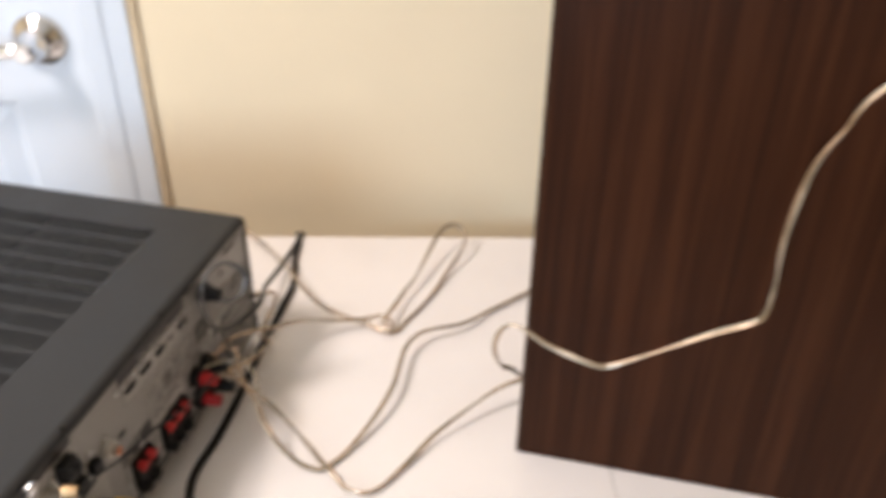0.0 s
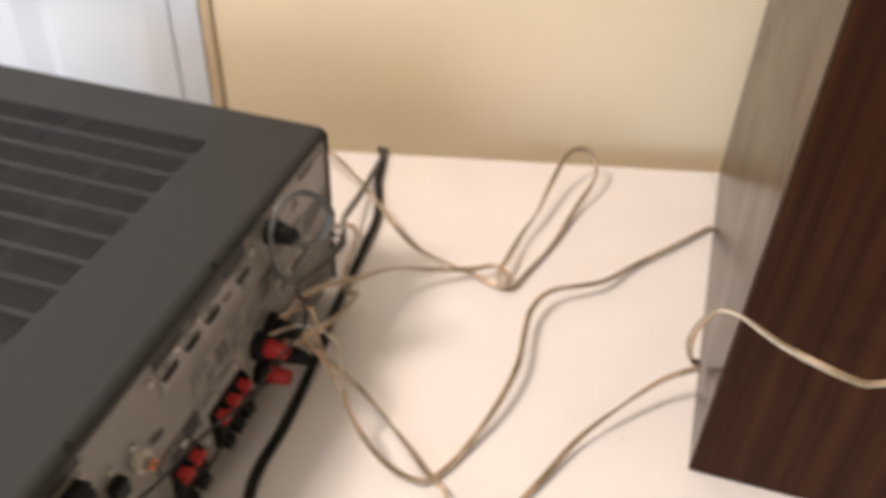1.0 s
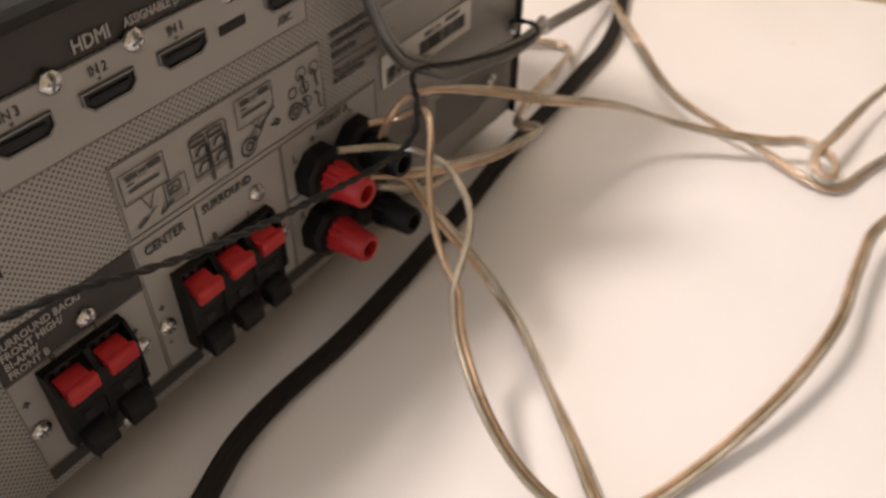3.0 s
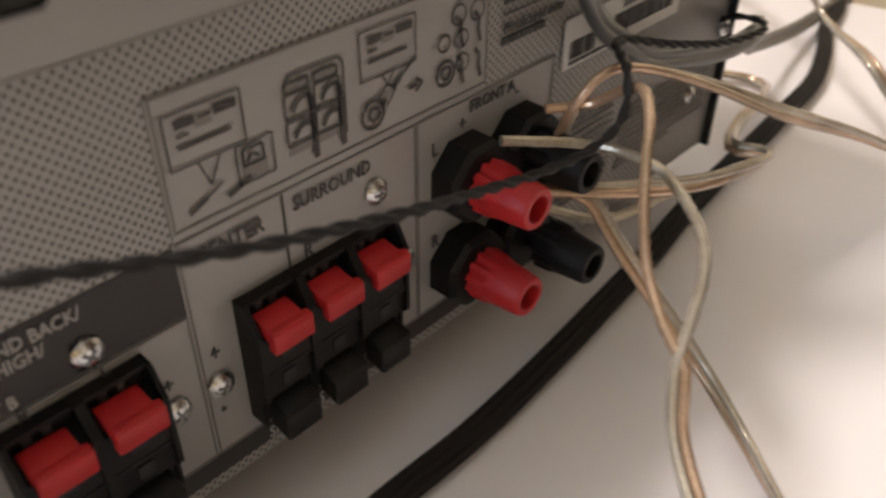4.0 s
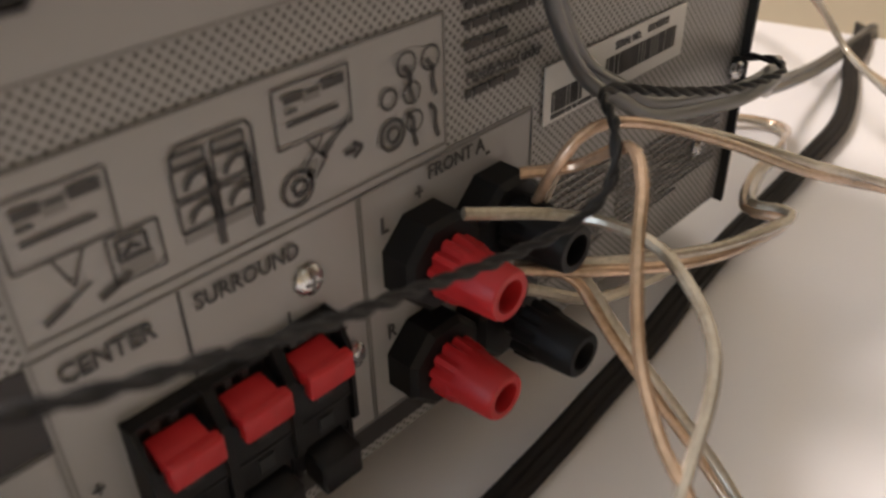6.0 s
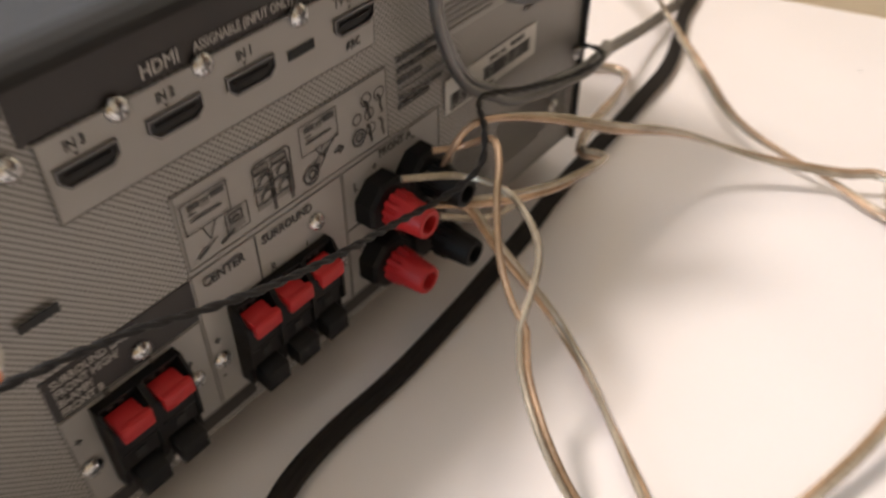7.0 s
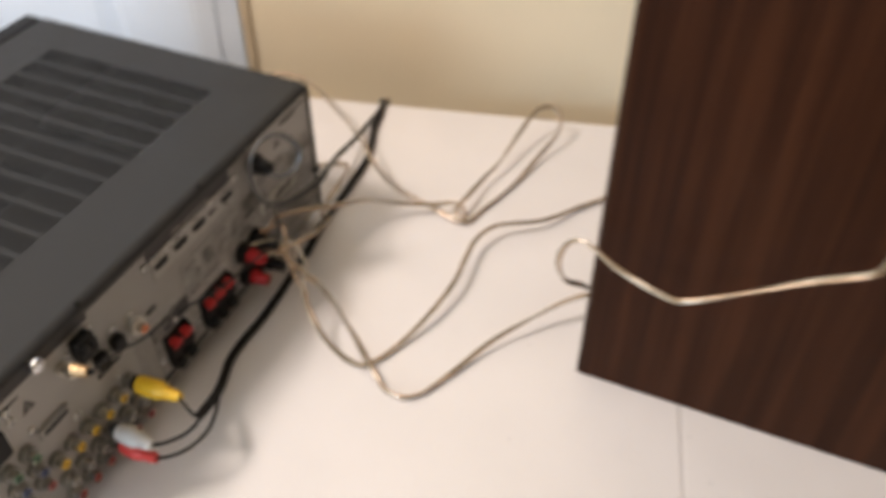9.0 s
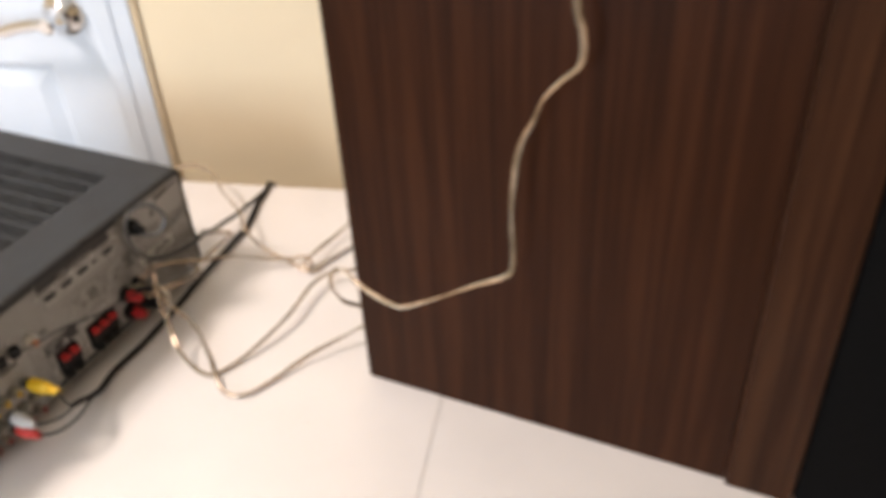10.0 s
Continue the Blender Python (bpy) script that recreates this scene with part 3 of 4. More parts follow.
    def ring(cx, cz, rr, w=0.0007):
        stroke([(cx + rr * math.cos(2 * math.pi * k / 14), cz + rr * math.sin(2 * math.pi * k / 14)) for k in range(15)], w)

    # stripped wire pushed into a spring terminal
    callout(-0.2020, 0.0920)
    stroke(((-0.1970, 0.0920), (-0.1950, 0.0868), (-0.1925, 0.0920)), 0.0004)
    stroke(((-0.2002, 0.0829), (-0.1963, 0.0846)), 0.0010)
    stroke(((-0.1963, 0.0846), (-0.1928, 0.0864)), 0.0005)
    stroke(((-0.1922, 0.0829), (-0.1902, 0.0836), (-0.1870, 0.0850)), 0.0011)
    oblong(-0.1895, 0.0838, -0.1816, 0.0915)
    oblong(-0.1882, 0.0872, -0.1838, 0.0904, 0.0006)
    stroke(((-0.1876, 0.0878), (-0.1862, 0.0892), (-0.1848, 0.0884)), 0.0007)
    # four spring terminals with wires
    stroke(((-0.1776, 0.0993), (-0.1768, 0.1005), (-0.1652, 0.1005), (-0.1642, 0.0993), (-0.1642, 0.0845)), 0.0005)
    for cx in (-0.1752, -0.1684):
        for cz in (0.0946, 0.0892):
            oblong(cx - 0.0030, cz - 0.0024, cx + 0.0028, cz + 0.0024, 0.0005)
            stroke(((cx - 0.0014, cz - 0.0012), (cx - 0.0004, cz + 0.0004), (cx + 0.0010, cz + 0.0012), (cx + 0.0030, cz + 0.0008)), 0.0010)
        stroke(((cx + 0.0028, 0.0950), (cx + 0.0033, 0.0925), (cx + 0.0033, 0.0822)), 0.0014)
        oblong(cx - 0.0028, 0.0974, cx + 0.0026, 0.0992, 0.0005)
    # bare wire led through a post
    callout(-0.1600, 0.0932)
    stroke(((-0.1545, 0.0932), (-0.1530, 0.0906), (-0.1512, 0.0932)), 0.0004)
    stroke(((-0.1452, 0.0940), (-0.1496, 0.0910)), 0.0007)
    stroke(((-0.1496, 0.0910), (-0.1518, 0.0893)), 0.0013)
    ring(-0.1572, 0.0855, 0.0030, 0.0008)
    ring(-0.1568, 0.0855, 0.0014, 0.0008)
    stroke(((-0.1560, 0.0882), (-0.1532, 0.0908), (-0.1508, 0.0890), (-0.1536, 0.0860)), 0.0005)
    stroke(((-0.1548, 0.0866), (-0.1538, 0.0878)), 0.0016)
    stroke(((-0.1472, 0.0878), (-0.1446, 0.0878)), 0.0009)
    stroke(((-0.1452, 0.0892), (-0.1432, 0.0878), (-0.1452, 0.0864)), 0.0009)
    # four posts with wires
    ring(-0.1362, 0.0872, 0.0028, 0.0008)
    ring(-0.1360, 0.0872, 0.0014, 0.0007)
    ring(-0.1366, 0.0940, 0.0018, 0.0006)
    ring(-0.1308, 0.0880, 0.0020, 0.0005)
    ring(-0.1312, 0.0935, 0.0020, 0.0005)
    ring(-0.1322, 0.0990, 0.0022, 0.0005)
    ring(-0.1264, 0.0985, 0.0022, 0.0005)
    for cx, top in ((-0.1322, 0.0988), (-0.1266, 0.0984), (-0.1318, 0.0902), (-0.1262, 0.0900)):
        stroke(((cx - 0.0008, top), (cx + 0.0008, top - 0.0018), (cx + 0.0006, top - 0.0042), (cx + 0.0014, top - 0.0072)), 0.0010)
    part("wiring_diagram", bm, M_INK, panel, "printed line drawings of plugs and sockets")
    bm = bmesh.new()
    for x0, x1, z0, z1 in ((-0.1778, -0.1728, 0.0974, 0.0992), (-0.1710, -0.1660, 0.0974, 0.0992), (-0.1780, -0.1730, 0.0848, 0.0866), (-0.1712, -0.1662, 0.0848, 0.0866),
                           (-0.1884, -0.1830, 0.0842, 0.0870), (-0.1960, -0.1928, 0.0980, 0.0998), (-0.1540, -0.1508, 0.0994, 0.1010), (-0.1382, -0.1342, 0.0862, 0.0884), (-0.1550, -0.1526, 0.0874, 0.0892)):
        box(bm, x0, x1, -0.00065, -0.0005, z0, z1)
    tagged(part("diagram_tone", bm, M_GREYINK, panel), kind="stuff")

    # fine print and labels on the right end
    bars("fine_print", -0.1172, -0.0975, 0.1060, 0.0038, 3, M_INK, h=0.0016, seed=3)
    bm = bmesh.new()
    box(bm, -0.1172, -0.0850, -0.0008, -0.0005, 0.0944, 0.0947)
    part("outline", bm, M_INK, panel)
    lettering("Manufactured under", 0.0034, -0.1172, 0.0902, panel, M_INK)
    bars("fine_print", -0.1172, -0.0900, 0.0890, 0.0038, 1, M_INK, h=0.0016, seed=14)
    bars("fine_print", -0.0930, -0.0500, 0.1145, 0.0023, 5, M_GREYINK, seed=4)
    bars("fine_print", -0.0600, -0.0080, 0.0500, 0.0022, 10, M_GREYINK, h=0.0008, seed=5)
    bars("fine_print", -0.0920, -0.0650, 0.0560, 0.0024, 12, M_GREYINK, h=0.0009, seed=6)
    bars("fine_print", -0.0480, -0.0080, 0.1450, 0.0030, 2, M_INK, h=0.0020, seed=7)
    bars("fine_print", -0.0460, -0.0060, 0.1100, 0.0026, 7, M_GREYINK, h=0.0010, seed=9)
    stick = plate("sticker", -0.0930, -0.0375, 0.0728, 0.0860, M_STICKER, y=-0.0008, thick=0.0004, label="white sticker with two barcodes")
    bm = bmesh.new()
    rnd = random.Random(8)
    for start, end, low, high in ((-0.0905, -0.0795, 0.0752, 0.0800), (-0.0710, -0.0420, 0.0762, 0.0815)):
        x = start
        while x < end:
            w = rnd.choice((0.0003, 0.0005, 0.0008))
            box(bm, x, x + w, -0.0011, -0.0009, low, high)
            x += w + rnd.choice((0.0003, 0.0006))
    tagged(part("barcode", bm, M_INK, stick), kind="stuff")
    lettering("SERIAL NO.", 0.0026, -0.0680, 0.0828, stick, M_INK, y=-0.0011)
    bars("sticker_print", -0.0905, -0.0480, 0.0746, 0.002, 1, M_INK, h=0.0009, seed=22, y=-0.0011, parent=stick)
    bars("serial_print", -0.0545, -0.0400, 0.0848, 0.002, 1, M_INK, h=0.0017, seed=12, y=-0.0011, parent=stick)
    bars("strip_print", -0.392, -0.345, 0.1350, 0.003, 1, M_INK, h=0.0022, seed=13)
    # warning triangle
    for mx, mz, k in ((-0.361, 0.1170, 1.0), (-0.0575, 0.1250, 0.9)):
        bm = bmesh.new()
        bm.faces.new([bm.verts.new((mx + dx * k, -0.0009, mz + dz * k)) for dx, dz in ((-0.006, 0), (0.006, 0), (0, 0.010))])
        mark = part("warning_mark", bm, M_INK, panel)
        for low, high in ((0.0025, 0.0065), (0.0008, 0.0018)):
            bm = bmesh.new()
            box(bm, mx - 0.0005, mx + 0.0005, -0.0012, -0.0010, mz + low * k, mz + high * k)
            part("stroke", bm, M_PANEL, mark)

    # sockets for video: dark recess with a metal rim and contact tongue
    for x in (-0.2210, -0.1970, -0.1733, -0.1352):
        bm = bmesh.new()
        w, h = 0.0080, 0.0030
        zc = 0.1265
        outer = ((-w, h), (w, h), (w, -h * 0.2), (w * 0.72, -h), (-w * 0.72, -h), (-w, -h * 0.2))
        rim = []
        for sc, y in ((1.0, -0.0011), (1.0, -0.0020), (0.90, -0.0020), (0.90, 0.0)):
            rim.append([bm.verts.new((x + px * (sc if sc == 1 else 0.94), y, zc + pz * (sc if sc == 1 else 0.80))) for px, pz in outer])
        for p, q in zip(rim, rim[1:]):
            for k in range(6):
                bm.faces.new((p[k], p[(k + 1) % 6], q[(k + 1) % 6], q[k]))
        sock = part("video_socket", bm, M_RIM, panel, "metal-rimmed video socket")
        bm = bmesh.new()
        bm.faces.new([bm.verts.new((x + px * 0.95, -0.00125, zc + pz * 0.85)) for px, pz in outer])
        part("recess", bm, M_SLOT, sock)
        bm = bmesh.new()
        box(bm, x - 0.0058, x + 0.0058, -0.0019, -0.0014, zc + 0.0001, zc + 0.0009)
        part("tongue", bm, M_BLACK, sock)
    for x0, x1, z in ((-0.1605, -0.1510, 0.1262), (-0.2490, -0.2385, 0.0968), (-0.3070, -0.2830, 0.0875)):
        plate("slot", x0, x1, z - 0.0013, z + 0.0013, M_SLOT, y=-0.0016)

    # screws share one mesh
    bm = bmesh.new()
    lathe(bm, ((0, 0.0033), (0.0010, 0.0033), (0.0019, 0.0025), (0.0023, 0.0012)), (0, 0, 0), (0, -1, 0), 16)
    screw_me = mesh_of("screw", bm, M_SCREW, True)
    bm = bmesh.new()
    box(bm, -0.0018, 0.0018, -0.00245, -0.0021, -0.00035, 0.00035)
    box(bm, -0.00035, 0.00035, -0.00247, -0.0021, -0.0018, 0.0018)
    cross_me = mesh_of("cross_slot", bm, M_CROSS)

    def screw(x, z, y=-0.0005, size=1.0, turn=0.0):
        ob = adopt(new("screw", screw_me), panel, (x, y, z))
        c = adopt(new("cross_slot", cross_me), ob)
        ob.scale = (size, size, size)
        ob.rotation_euler = (0, radians(turn), 0)

    for k, (x, z) in enumerate(((-0.121, 0.1360), (-0.1555, 0.1360), (-0.187, 0.1360), (-0.211, 0.1360), (-0.2375, 0.1350), (-0.1577, 0.0677), (-0.2235, 0.067), (-0.247, 0.041),
                                (-0.201, 0.043), (-0.2110, 0.043), (-0.222, 0.0195), (-0.1500, 0.0455), (-0.262, 0.110), (-0.281, 0.1135), (-0.300, 0.1125), (-0.300, 0.1335), (-0.322, 0.1285),
                                (-0.376, 0.1320), (-0.3755, 0.1220), (-0.366, 0.1010), (-0.333, 0.0760), (-0.289, 0.0720), (-0.087, 0.1475), (-0.020, 0.0400), (-0.004, 0.0580))):
        screw(x, z, -0.0012 if z > 0.13 else -0.0005, 0.92, (k * 37) % 90)
    # hex cover screws in the top lip
    for x in (-0.161, -0.2985):
        bm = bmesh.new()
        lathe(bm, ((0, 0.0026), (0.0006, 0.0026), (0.0010, 0.0020)), (x, 0.0008, RT - 0.0014), (0, -0.5, 0.85), 12)
        part("cover_screw", bm, M_BLACK, r)

    # push terminals
    def push_terminal(x, z0=0.0255):
        w = 0.0063
        bm = bmesh.new()
        prof = ((0.0, 0.0350), (-0.0034, 0.0350), (-0.0034, 0.0340), (-0.0012, 0.0335), (-0.0012, 0.0300), (-0.0062, 0.0270), (-0.0068, 0.0180), (-0.0060, 0.0175), (-0.0060, 0.0110), (-0.0045, 0.0100), (-0.0045, 0.0040), (0.0, 0.0040))
        a = [bm.verts.new((x - w, y, z0 + z)) for y, z in prof]
        b = [bm.verts.new((x + w, y, z0 + z)) for y, z in prof]
        bm.faces.new(a)
        bm.faces.new(list(reversed(b)))
        for k in range(len(prof)):
            bm.faces.new((a[k], a[(k + 1) % len(prof)], b[(k + 1) % len(prof)], b[k]))
        for xx in (x - w - 0.0005, x + w - 0.0005):
            side = ((-0.0005, 0.0352), (-0.0042, 0.0352), (-0.0074, 0.0290), (-0.0074, 0.0120), (-0.0050, 0.0100), (-0.0050, 0.0036), (-0.0005, 0.0036))
            c = [bm.verts.new((xx, y, z0 + z)) for y, z in side]
            d = [bm.verts.new((xx + 0.0010, y, z0 + z)) for y, z in side]
            bm.faces.new(c)
            bm.faces.new(list(reversed(d)))
            for k in range(len(side)):
                bm.faces.new((c[k], c[(k + 1) % len(side)], d[(k + 1) % len(side)], d[k]))
        bmesh.ops.recalc_face_normals(bm, faces=bm.faces[:])
        body = part("push_terminal", bm, M_BLACK, r, "black spring terminal with a red lever")
        bm = bmesh.new()
        box(bm, x - 0.0048, x + 0.0040, -0.0086, -0.0024, z0 + 0.0280, z0 + 0.0312, 0.0005, 2)
        box(bm, x - 0.0048, x + 0.0052, -0.0098, -0.0074, z0 + 0.0260, z0 + 0.0313, 0.0006, 2)
        for v in bm.verts:
            v.co.z += (v.co.y + 0.0030) * 0.18
        part("red_lever", bm, M_RED, body, "red plastic lever", True)
        bm = bmesh.new()
        box(bm, x - 0.0046, x + 0.0046, -0.0100, -0.0040, z0 + 0.0020, z0 + 0.0092, 0.0004, 1)
        for v in bm.verts:
            v.co.z += (v.co.y + 0.0044) * 0.25
        part("black_lever", bm, M_BLACK, body, "", True)
        for dx in (-0.0020, 0.0014):
            bm = bmesh.new()
            box(bm, x + dx - 0.0008, x + dx + 0.0008, -0.0021, -0.0012, z0 + 0.0308, z0 + 0.0330, 0.0002)
            part("catch", bm, M_CATCH, body, "dull grey metal catch")
        bm = bmesh.new()
        box(bm, x - 0.0057, x + 0.0057, -0.0071, -0.0066, z0 + 0.0180, z0 + 0.0184)
        part("joint", bm, M_SLOT, body)
        for y, zz in ((-0.0067, 0.0225), (-0.0061, 0.0145)):
            bm = bmesh.new()
            box(bm, x - 0.0016, x + 0.0016, y - 0.0003, y + 0.0002, z0 + zz - 0.0016, z0 + zz + 0.0016)
            part("wire_hole", bm, M_SLOT, body)

    for x in (-0.1884, -0.1749, -0.1614, -0.2350, -0.2215):
        push_terminal(x)

    # binding posts
    def binding_post(x, z, mat, label, out=0.0):
        bm = bmesh.new()
        lathe(bm, ((0, 0.0106), (0.0068, 0.0106), (0.0082, 0.0094), (0.0084, 0.0050)), (x, 0.0, z), (0, -1, 0), 8, phase=radians(22.5))
        post = part("binding_post", bm, M_BLACK, r, label)
        bm = bmesh.new()
        n = 36
        rings = []
        for a, rad, ribs in ((0.0084, 0.0053, 1), (0.0089, 0.0067, 1), (0.0132, 0.0065, 1), (0.0148, 0.0059, 0), (0.0229, 0.0052, 0), (0.0236, 0.0048, 0), (0.0236, 0.0034, 0), (0.0180, 0.0031, 0)):
            ring = []
            for k in range(n):
                t = 2 * math.pi * k / n
                rr = rad - (0.0011 if ribs and k % 3 == 0 else 0)
                ring.append(bm.verts.new((x + rr * math.cos(t), -a - out, z + rr * math.sin(t))))
            rings.append(ring)
        for p, q in zip(rings, rings[1:]):
            for k in range(n):
                bm.faces.new((p[k], p[(k + 1) % n], q[(k + 1) % n], q[k]))
        bm.faces.new(rings[0])
        if out:
            lathe(bm, ((0, 0.0034), (out + 0.001, 0.0034)), (x, -0.0084, z), (0, -1, 0), 16)
        knob = part("knob", bm, mat, post, "", True)
        bm = bmesh.new()
        lathe(bm, ((0, 0.0030), (0.0004, 0.0030)), (x, -0.0185 - out, z), (0, -1, 0), 16)
        part("hole", bm, M_SLOT, knob)

    for x, z, mat, lab in ((-0.1304, 0.0602, M_RED, "black hexagonal post with a red ribbed knob"), (-0.1308, 0.0354, M_RED, "black hexagonal post with a red ribbed knob"),
                           (-0.1104, 0.0602, M_BLACK, "black hexagonal post with a black knob"), (-0.1104, 0.0354, M_BLACK, "black hexagonal post with a black knob")):
        binding_post(x, z, mat, lab, 0.004 if mat is M_BLACK and z < 0.05 else 0.0)

    # phono jacks
    def phono(x, z, ring_mat, big=1.0):
        bm = bmesh.new()
        lathe(bm, ((0, 0.0042), (0.0095, 0.0040), (0.0095, 0.0018), (0.0060, 0.0016)), (x, -0.0004, z), (0, -1, 0), 18)
        j = part("phono_jack", bm, M_JACK, r, "", True)
        bm = bmesh.new()
        lathe(bm, ((0, 0.0066 * big), (0.0030, 0.0066 * big), (0.0036, 0.0058 * big), (0.0036, 0.0043)), (x, -0.0004, z), (0, -1, 0), 18)
        part("flange", bm, M_FLANGE, j, "", True)
        bm = bmesh.new()
        lathe(bm, ((0, 0.0034), (0.0010, 0.0034), (0.0010, 0.0017)), (x, -0.0098, z), (0, -1, 0), 14)
        part("colour_ring", bm, ring_mat, j)
        bm = bmesh.new()
        lathe(bm, ((0, 0.0015), (0.0003, 0.0015)), (x, -0.0108, z), (0, -1, 0), 10)
        part("contact", bm, M_SLOT, j)

    for k in range(1, 6):
        x = -0.2845 - 0.0153 * k
        phono(x, 0.0605, M_YELLOW)
    for k in range(0, 6):
        x = -0.2825 - 0.0155 * k
        phono(x, 0.0365, M_PALERING)
        phono(x, 0.0205, M_REDRING)
    phono(-0.2850, 0.0605, M_YELLOW)
    for x in (-0.3765, -0.3930):
        for z, mt in ((0.0885, M_GREEN), (0.0720, M_BLUE), (0.0560, M_REDRING)):
            phono(x, z, mt)
    # digital inputs
    bm = bmesh.new()
    lathe(bm, ((0, 0.0075), (0.0045, 0.0072), (0.0050, 0.0050)), (-0.2615, -0.0004, 0.0985), (0, -1, 0), 20)
    part("coaxial_body", bm, M_CREAMP, r, "cream plastic jack body", True)
    phono(-0.2615, 0.0985, M_ORANGE, 0.7)
    for x in (-0.2825, -0.3005):
        bm = bmesh.new()
        box(bm, x - 0.0052, x + 0.0052, -0.0075, -0.0003, 0.0960, 0.1075, 0.0008, 2)
        part("optical_socket", bm, M_BLACK, r, "black square optical socket")
    bm = bmesh.new()
    box(bm, -0.3180, -0.3020, -0.0100, -0.0003, 0.1185, 0.1370, 0.0012, 2)
    am = part("antenna_terminal", bm, M_BLACK, r, "black push terminal block")
    for x in (-0.3140, -0.3060):
        bm = bmesh.new()
        box(bm, x - 0.0025, x + 0.0025, -0.0130, -0.0101, 0.1260, 0.1345, 0.0006)
        part("lever", bm, M_BLACK, am)
    bm = bmesh.new()
    lathe(bm, ((0, 0.0050), (0.004, 0.0050), (0.0042, 0.0042), (0.012, 0.0042)), (-0.3290, -0.0004, 0.1235), (0, -1, 0), 18)
    part("antenna_socket", bm, M_JACK, r, "threaded metal antenna socket", True)
    bm = bmesh.new()
    lathe(bm, ((0, 0.0024), (0.005, 0.0024), (0.0052, 0.0052), (0.0080, 0.0052), (0.0092, 0.0034)), (-0.3465, -0.0004, 0.1485), (0, -1, 0), 20)
    part("ground_screw", bm, M_SCREW, r, "bright round ground screw", True)
    bm = bmesh.new()
    box(bm, -0.3640, -0.3360, -0.0035, -0.0003, 0.0870, 0.0960, 0.0006)
    port = part("accessory_port", bm, M_PANEL, r)
    bm = bmesh.new()
    box(bm, -0.3610, -0.3390, -0.0040, -0.0036, 0.0900, 0.0935)
    part("slot", bm, M_SLOT, port)
    bm = bmesh.new()
    box(bm, -0.4080, -0.3860, -0.0090, -0.0003, 0.1080, 0.1300, 0.001, 2)
    part("cooling_socket", bm, M_BLACK, r)
    # strain relief of the mains lead
    bm = bmesh.new()
    lathe(bm, ((0, 0.0100), (0.0030, 0.0100), (0.0035, 0.0078), (0.0090, 0.0078), (0.0095, 0.0066), (0.0180, 0.0060), (0.0200, 0.0040)), (-0.0925, 0.0, 0.1305), (-0.10, -1, 0.02), 12)
    part("strain_relief", bm, M_BLACK, r, "black plastic strain relief")


build_receiver()


# ---- cables ----
def cable(name, points, mat, label, category, lobes=1, r=0.0016, gap=0.0028, twist=0.0, step=0.0025, group="", start=(0, 0, 1), second=None):
    bm = bmesh.new()
    tube(bm, smooth_path(points, step), ribbon(lobes, r, gap), twist, start, second is not None)
    me = mesh_of(name, bm, mat, True)
    if second is not None:
        me.materials.append(second)
    return tagged(new(name, me), label, category, group)


LEAD = [(-0.0942, -0.0150, 0.1302), (-0.0945, -0.0210, 0.1270), (-0.0900, -0.0262, 0.1238), (-0.0790, -0.0320, 0.1255), (-0.0712, -0.0345, 0.1375), (-0.0725, -0.0275, 0.1500), (-0.0800, -0.0175, 0.1575),
        (-0.0950, -0.0110, 0.1555), (-0.1060, -0.0080, 0.1420), (-0.1070, -0.0080, 0.1220), (-0.1006, -0.0080, 0.1030), (-0.0898, -0.0080, 0.0870), (-0.0766, -0.0090, 0.0774), (-0.0624, -0.0100, 0.0690), (-0.0317, -0.0114, 0.0618), (-0.0171, -0.0121, 0.0599), (-0.0043, -0.0116, 0.0594),
        (0.0135, -0.0057, 0.0549), (0.0381, 0.0071, 0.0367), (0.0687, 0.0171, 0.0240), (0.1234, 0.0230, 0.0120), (0.1900, 0.0290, 0.0045), (0.2090, 0.0300, 0.0035), (0.2180, 0.0310, -0.0060), (0.2200, 0.0320, -0.0600), (0.2220, 0.0330, -0.2000)]
cable("mains_cord", LEAD, M_CORD, "dark grey flat mains cord looped out of the receiver", "power cord", lobes=2, r=0.0017, gap=0.0032, start=(0, 1, 0.2))

AV = [(0.2230, 0.0420, -0.2000), (0.2220, 0.0400, -0.0600), (0.2190, 0.0380, -0.0060), (0.2085, 0.0350, 0.0035), (0.1886, 0.0265, 0.0045), (0.1558, 0.0189, 0.0050), (0.1286, 0.0082, 0.0050), (0.0957, -0.0014, 0.0050), (0.0606, -0.0050, 0.0050), (0.0372, -0.0073, 0.0050), (0.0020, -0.0094, 0.0048), (-0.0314, -0.0125, 0.0045), (-0.0630, -0.0171, 0.0045), (-0.0897, -0.0198, 0.0045),
      (-0.1175, -0.0224, 0.0045), (-0.1506, -0.0242, 0.0045), (-0.1827, -0.0238, 0.0050), (-0.2061, -0.0281, 0.0083), (-0.2309, -0.0393, 0.0147), (-0.2500, -0.0491, 0.0265), (-0.2702, -0.0592, 0.0425), (-0.2859, -0.0646, 0.0519)]
cable("video_cable", AV, M_AVCABLE, "flat black three-strand signal cable lying behind the receiver", "cable", lobes=3, r=0.0014, gap=0.0024, start=(1, 0, 0))
cable("cable_tail", [(-0.2859, -0.0646, 0.0519), (-0.2897, -0.0647, 0.0569), (-0.2905, -0.0607, 0.0646), (-0.2863, -0.0499, 0.0664)], M_AVCABLE, "thin black cable tail to a yellow plug", "cable", r=0.0014, group="cable tails")
